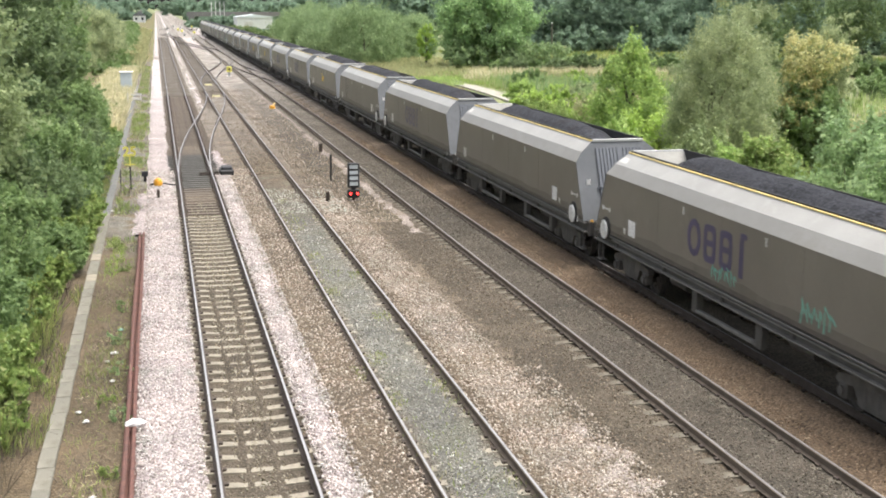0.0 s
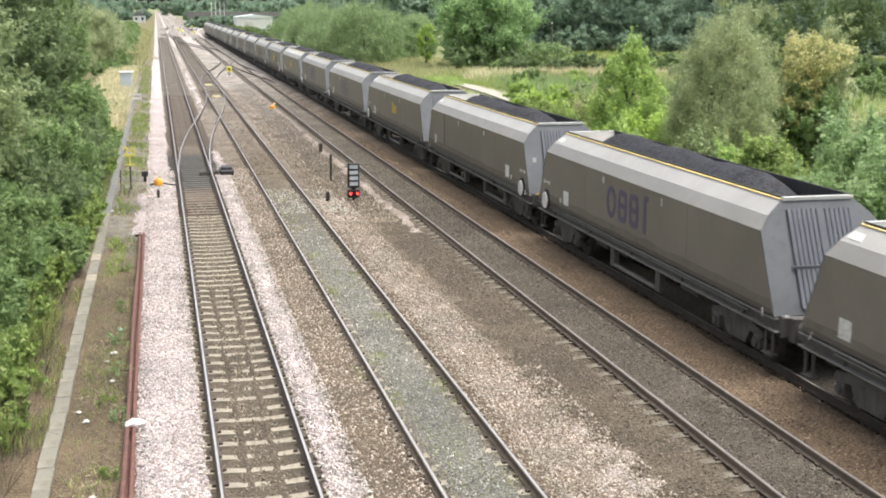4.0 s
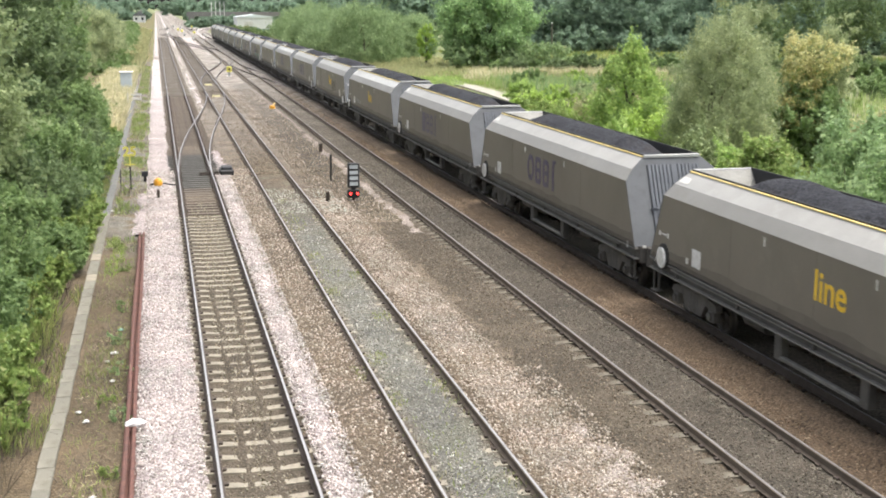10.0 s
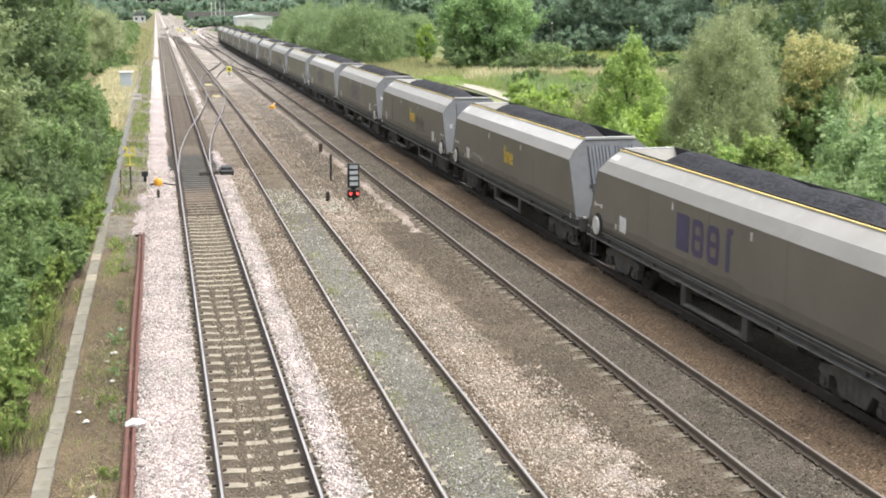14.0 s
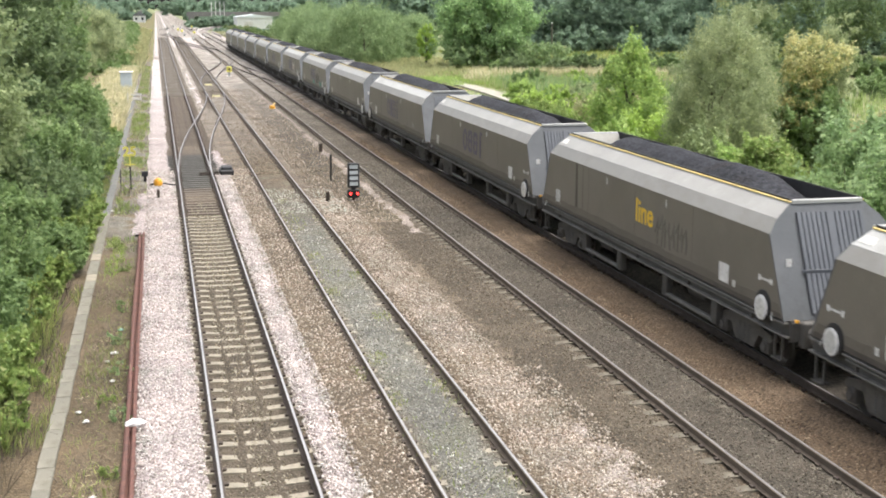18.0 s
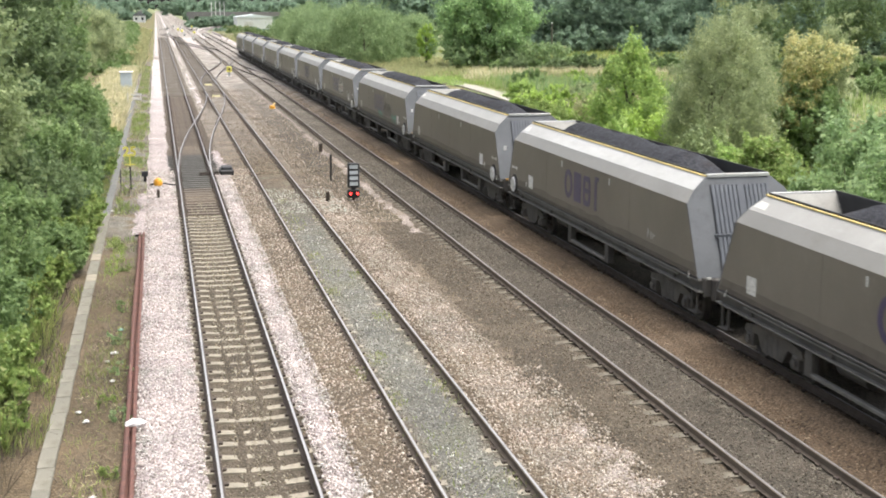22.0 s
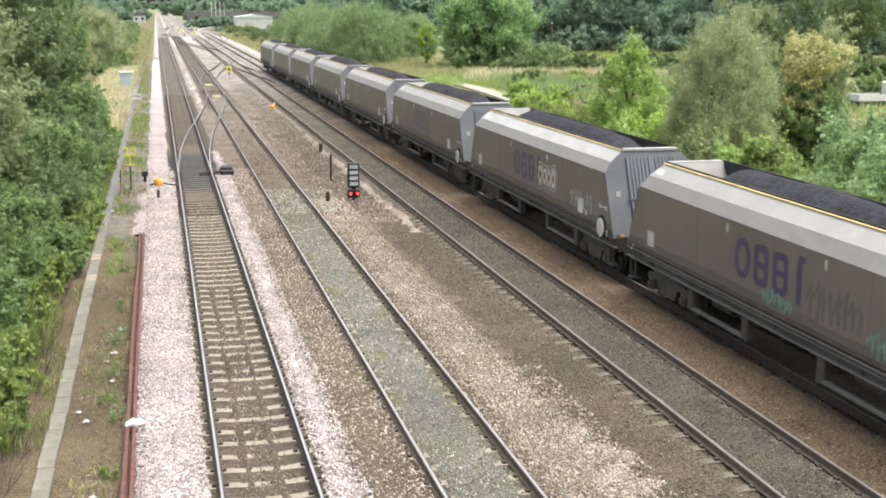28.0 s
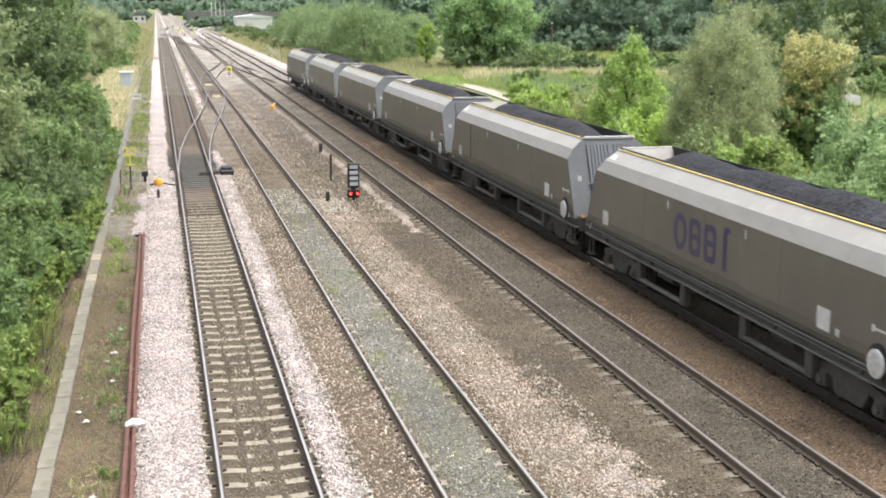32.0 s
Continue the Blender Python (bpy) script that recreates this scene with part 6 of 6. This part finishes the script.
for i, (x, y) in enumerate(((12.0, 330), (10.6, 372), (7.2, 345), (12.4, 410), (6.9, 420), (8.2, 300), (3.2, 355), (7.6, 395), (11.6, 440), (8.4, 460), (12.8, 480), (6.4, 500), (3.3, 430), (-1.6, 400))):
    gear = thing("yellow_lineside_box", "small equipment housing by the far points", "equipment box", pose(x, y, -0.2), "far equipment housings")
    part("housing", Shape().box(-0.3, 0.3, -0.25, 0.25, 0.15, 0.75, 0, 0.05), SIGN_YELLOW if i % 3 == 1 else PANEL_WHITE, gear)
    part("stand", Shape().box(-0.2, 0.2, -0.2, 0.2, -0.05, 0.16), BLACK, gear)

# farm road with a truck
ROAD = surface("farm_track", (0.27, 0.25, 0.21), (0.36, 0.34, 0.29), 1.0, 0.95, dirt=(0.2, 0.21, 0.11))
solid("farm_road", Shape().box(38, 66, 84.6, 88.2, -0.75, -0.5), ROAD, "pale dusty farm road beyond the railway bushes", "road", kind="structure")
gravel = [(33.2, 60.5), (35.6, 60), (38.6, 63), (39.2, 66), (36.4, 66.6), (34.0, 64)]
solid("gravel_patch", Shape().rings([[(x, y, z) for x, y in gravel] for z in (-0.8, -0.55)]), ROAD, "pale gravel patch among the bushes", "gravel", kind="structure")
way = [(29.6, 138, 0.5), (30.4, 132, 0.9), (31.0, 125, 1.4), (30.8, 116, 1.4), (30.2, 107, 1.2), (29.6, 99, 0.9)]
edge = [(x - 0.6 * q, y) for x, y, q in way] + [(x + 0.6 * q, y) for x, y, q in reversed(way)]
solid("meadow_path", Shape().rings([[(x, y, z) for x, y in edge] for z in (-0.75, -0.5)]), ROAD, "pale worn path through the meadow", "path", kind="structure")
truck = thing("flatbed_truck", "white dropside truck reversing slowly along the farm road", "truck", pose(60, 86.4, -0.5))
cab = [(0.0, 0.6), (0.0, 2.25), (0.15, 2.35), (1.15, 2.35), (1.3, 2.28), (2.0, 1.5), (2.75, 1.35), (2.85, 0.6)]
part("cab", Shape().rings([[(px, py, pz) for px, pz in cab] for py in (-0.9, 0.9)]), WHITE, truck)
part("side_window", Shape().rings([[(0.2, py, 1.45), (0.2, py, 2.15), (1.15, py, 2.15), (1.7, py, 1.5)] for py in (-0.92, -0.9)]), DARK_GLASS, truck)
part("windscreen", Shape().rings([[(1.36, py, 2.24), (2.02, py, 1.53), (1.99, py, 1.5), (1.33, py, 2.2)] for py in (-0.78, 0.78)]), DARK_GLASS, truck)
part("bumper", Shape().box(2.8, 2.98, -0.88, 0.88, 0.45, 0.7, 0, 0.03), BLACK, truck)
part("bed", Shape().box(-2.95, -0.08, -0.95, 0.95, 0.8, 0.95), FRAME, truck)
for py in (-0.97, 0.93):
    part("sideboard", Shape().box(-2.95, -0.08, py, py + 0.04, 0.95, 1.42, 0, 0.01), WHITE, truck)
part("tailboard", Shape().box(-2.99, -2.95, -0.95, 0.95, 0.95, 1.42), WHITE, truck)
part("chassis", Shape().box(-2.9, 2.6, -0.4, 0.4, 0.45, 0.8), BLACK, truck)
for wx in (-1.9, 1.9):
    for wy in (-0.84, 0.84):
        wheel = part("wheel", Shape().tube((0, -0.1, 0), (0, 0.1, 0), 0.36, n=18), BLACK, truck)
        wheel.matrix_basis = pose(wx, wy, 0.36)
        part("rim", Shape().tube((0, -0.11, 0), (0, 0.11, 0), 0.2, n=12), STEEL_FAR, wheel)

# ---- grasses ----

def scatter(n, x0, x1, y0, y1):
    return rng.uniform(x0, x1, n), y0 + (y1 - y0) * rng.uniform(0, 1, n)


def grass(name, n, x0, x1, y0, y1, z, height, width, material, label, patch=0.0, lean=0.3, path=False):
    xs, ys = scatter(n, x0, x1, y0, y1)
    if path:  # only beyond the worn path
        far = xs > 32.6 + 0.1 * np.maximum(0, 118 - ys) - 0.5 * np.maximum(0, 100 - ys)
        xs, ys = xs[far], ys[far]
    if patch:
        keep = np.array([noise.noise((x * 0.9, y * 0.45, 5.5)) > patch for x, y in zip(xs, ys)])
        xs, ys = xs[keep], ys[keep]
    tagged(new(name, quads(name, blades(rng, xs, ys, np.full(len(xs), z), height, width, lean), material)), label, "grass", kind="stuff")


grass("dry_grass", 22000, -5.5, -2.35, 80, 155, -0.3, 0.9, 0.05, STRAW, "tall straw-coloured dry grass beside the trough")
grass("verge_grass", 9000, -3.3, -2.25, 10, 85, -0.3, 0.3, 0.018, GRASS, "sparse grass and weeds at the bush edge", -0.05)
grass("cess_weeds", 6000, -1.85, -0.95, 14, 110, -0.28, 0.16, 0.02, GRASS, "weeds in the bare soil", 0.15)
grass("cess_grass", 5000, -1.85, -0.95, 58, 170, -0.28, 0.18, 0.03, LEAF_BRAMBLE, "yellow-green grass along the ballast edge", -0.12)
grass("cess_pale_grass", 3500, -1.9, -0.9, 52, 170, -0.28, 0.2, 0.025, LEAF_PALE, "pale dry grass along the ballast edge", -0.3)
grass("verge_herbs", 7000, -3.75, -2.75, 12, 62, -0.3, 0.75, 0.022, GRASS, "tall weeds leaning out of the bush edge", -0.1, 0.35)
grass("verge_dead_herbs", 2500, -3.5, -2.6, 12, 62, -0.3, 0.6, 0.016, BARK, "brown dead stalks at the bush edge", 0.0, 0.4)
grass("track_weeds", 2500, 4.0, 5.65, 14, 50, -0.18, 0.11, 0.014, GRASS, "small weeds between the rails", 0.3)
for x, y in ((4.43, 26.2), (4.28, 23.3), (3.95, 25.2), (5.3, 24), (4.3, 33), (5.2, 30), (4.5, 38), (5.35, 35)):
    grass("track_tuft", 70, x - 0.22, x + 0.22, y - 0.5, y + 0.5, -0.17, 0.1, 0.014, GRASS, "tuft of green weeds between the rails")
grass("meadow_grass", 30000, 17.5, 48, 62, 165, -0.72, 0.45, 0.07, GRASS, "rough green meadow grass", 0.0, 0.3, True)
grass("meadow_herbs", 30000, 19, 58, 66, 132, -0.72, 1.25, 0.07, HERB, "tall pale flowering herbs in the meadow", -0.15, 0.16, True)
grass("green_sward", 9000, 24, 36, 126, 152, -0.6, 0.35, 0.08, LEAF_YOUNG, "fresh green grass above the path", -0.2)
grass("meadow_reeds", 9000, 33, 48, 92, 124, -0.72, 1.5, 0.05, LEAF_FRESH, "tall green reeds in the meadow", -0.05, 0.12)
grass("meadow_sorrel", 2200, 40, 52, 118, 132, -0.72, 1.3, 0.05, SORREL, "brownish-pink flowering herbs in the meadow", 0.0, 0.15)
grass("slope_grass", 16000, 22, 42, 140, 190, -0.6, 0.7, 0.09, LEAF_PALE, "rough olive grass on the slope below the willows", -0.2)
grass("meadow_plumes", 4200, 33, 56, 130, 137, -0.7, 1.5, 0.07, STRAW, "straw-coloured grass plumes along the hedge")
grass("field_grass", 14000, 48, 110, 150, 225, -0.65, 0.6, 0.2, GRASS, "pale green field grass")

grass("lineside_weeds", 3500, -1.85, -0.75, 42, 125, -0.28, 0.3, 0.035, LEAF_BRAMBLE, "yellow-green weeds beside the trough", 0.2)
grass("far_rough_grass", 7000, -7, -1.6, 150, 420, -0.3, 0.8, 0.14, LEAF_PALE, "rough grass beside the far line")
grass("scrub_grass", 7000, 17.2, 30, 185, 420, -0.6, 0.8, 0.16, LEAF_PALE, "rough pale grass beside the branch")
for i in range(22):
    x, y = 33.5 + rng.uniform(0, 18), 82 + rng.uniform(0, 46)
    bush(rng, x, y, -0.75, 1.0 + rng.uniform(0, 0.8), 1.3, (LEAF_BRIGHT, LEAF_PALE, LEAF_BRAMBLE, LEAF_MID)[i % 4], "low leafy herb clump in the meadow", n=1600, leaf=0.1, clump=20)
wood("hedge_undergrowth", [(27.5 + rng.normal(0, 0.8), 182 + 4 * i) for i in range(32)] + [(38 + 1.6 * i, 160 + rng.normal(0, 1.5)) for i in range(9)], 3.6, 2.4, 900, 0.25, LEAF_HEDGE, "green undergrowth at the foot of the willow row")
grass("cess_straw", 3500, -1.85, -0.95, 12, 48, -0.268, 0.06, 0.008, STRAW, "dead stalks and dry litter on the soil", 0.05, 1.8)
grass("cess_brown_stalks", 6000, -1.9, -0.92, 12, 50, -0.268, 0.16, 0.008, BARK, "brown dead stalks lying on the soil", -0.1, 1.6)
grass("cess_thin_grass", 1000, -1.9, -0.92, 12, 40, -0.268, 0.16, 0.01, LEAF_BRAMBLE, "thin green grass in the soil", 0.0, 0.8)
grass("cess_dead_stalks", 3500, -3.0, -2.25, 12, 40, -0.268, 0.12, 0.012, BARK, "brown dead stalks at the bush edge", -0.05, 1.2)
wood("far_wood", [(-260 + 26 * i, 3000 + rng.normal(0, 60)) for i in range(26)], 24, 20, 260, 5.0, LEAF_HAZE, "dark green trees at the horizon")
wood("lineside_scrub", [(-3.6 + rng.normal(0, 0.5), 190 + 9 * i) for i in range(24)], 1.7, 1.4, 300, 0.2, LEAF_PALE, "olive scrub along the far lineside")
wood("far_scrub", [(-26 + 2.4 * i + rng.normal(0, 0.6), 760 + rng.normal(0, 10)) for i in range(10)] + [(17 + 3 * i, 700 + rng.normal(0, 10)) for i in range(14)], 5.5, 3.2, 400, 0.9, LEAF_HAZE, "grey-green scrub in the distance")
grass("short_meadow_grass", 14000, 17.5, 45, 66, 165, -0.72, 0.22, 0.07, HERB, "short pale grass on the slope below the path")
pebbles("pale_chips", 220, 4.3, 5.4, 16, 46, -0.156, 0.05, [(0.4, 0.4, 0.37), (0.5, 0.5, 0.47), (0.58, 0.58, 0.55), (0.36, 0.36, 0.33)], "scattered pale stone chips between the rails")
for x, y, q in ((-1.6, 38, 1.2), (-1.45, 40.4, 1.4), (-1.7, 42.2, 0.9)):
    grass("cess_tuft", 130, x - 0.22, x + 0.22, y - q, y + q, -0.27, 0.13, 0.028, LEAF_BRIGHT, "patch of yellow-green weeds on the soil")


# ---- what moves ----
def motions():
    # the truck shunts to and fro beyond the edge of the view, then backs across
    spots = [(0, 60.0), (18, 59.0), (20, 55.5), (22, 58.0), (24, 54.6), (27.6, 54.5), (28, 54.4), (29, 53.7), (29.5, 53.05), (30, 52.3), (30.5, 51.55), (31, 50.5), (32, 48.8)]
    walk(truck, [(t, pose(x, 86.4, -0.5)) for t, x in spots])
    for c in truck.children:
        if c.name.startswith("wheel"):
            wx, wy = c.matrix_basis.translation.x, c.matrix_basis.translation.y
            dense = []
            for (t0, x0), (t1, x1) in zip(spots, spots[1:]):
                n = max(1, int(abs(x1 - x0) / 0.3))
                dense += [(t0 + (t1 - t0) * i / n, x0 + (x1 - x0) * i / n) for i in range(n)]
            walk(c, [(t, pose(wx, wy, 0.36, 0, math.degrees((x - 60.0) / 0.36))) for t, x in dense + [spots[-1]]])
    for w, k, turned in wagons:
        rows = [(t, pose(T4, FIRST + PITCH * k - travelled(t), 0, 0, 0, 180 * turned)) for t in range(0, 33, 2)]
        walk(w, rows)
        way = -1 if turned else 1
        for b in w.children:
            if not b.name.startswith("bogie"):
                continue
            for ws in b.children:
                if ws.name.startswith("wheelset"):
                    y = ws.matrix_basis.translation.y
                    walk(ws, [(i / 15, pose(0, y, 0.42, way * math.degrees(travelled(i / 15) / 0.42))) for i in range(481)])


motions()
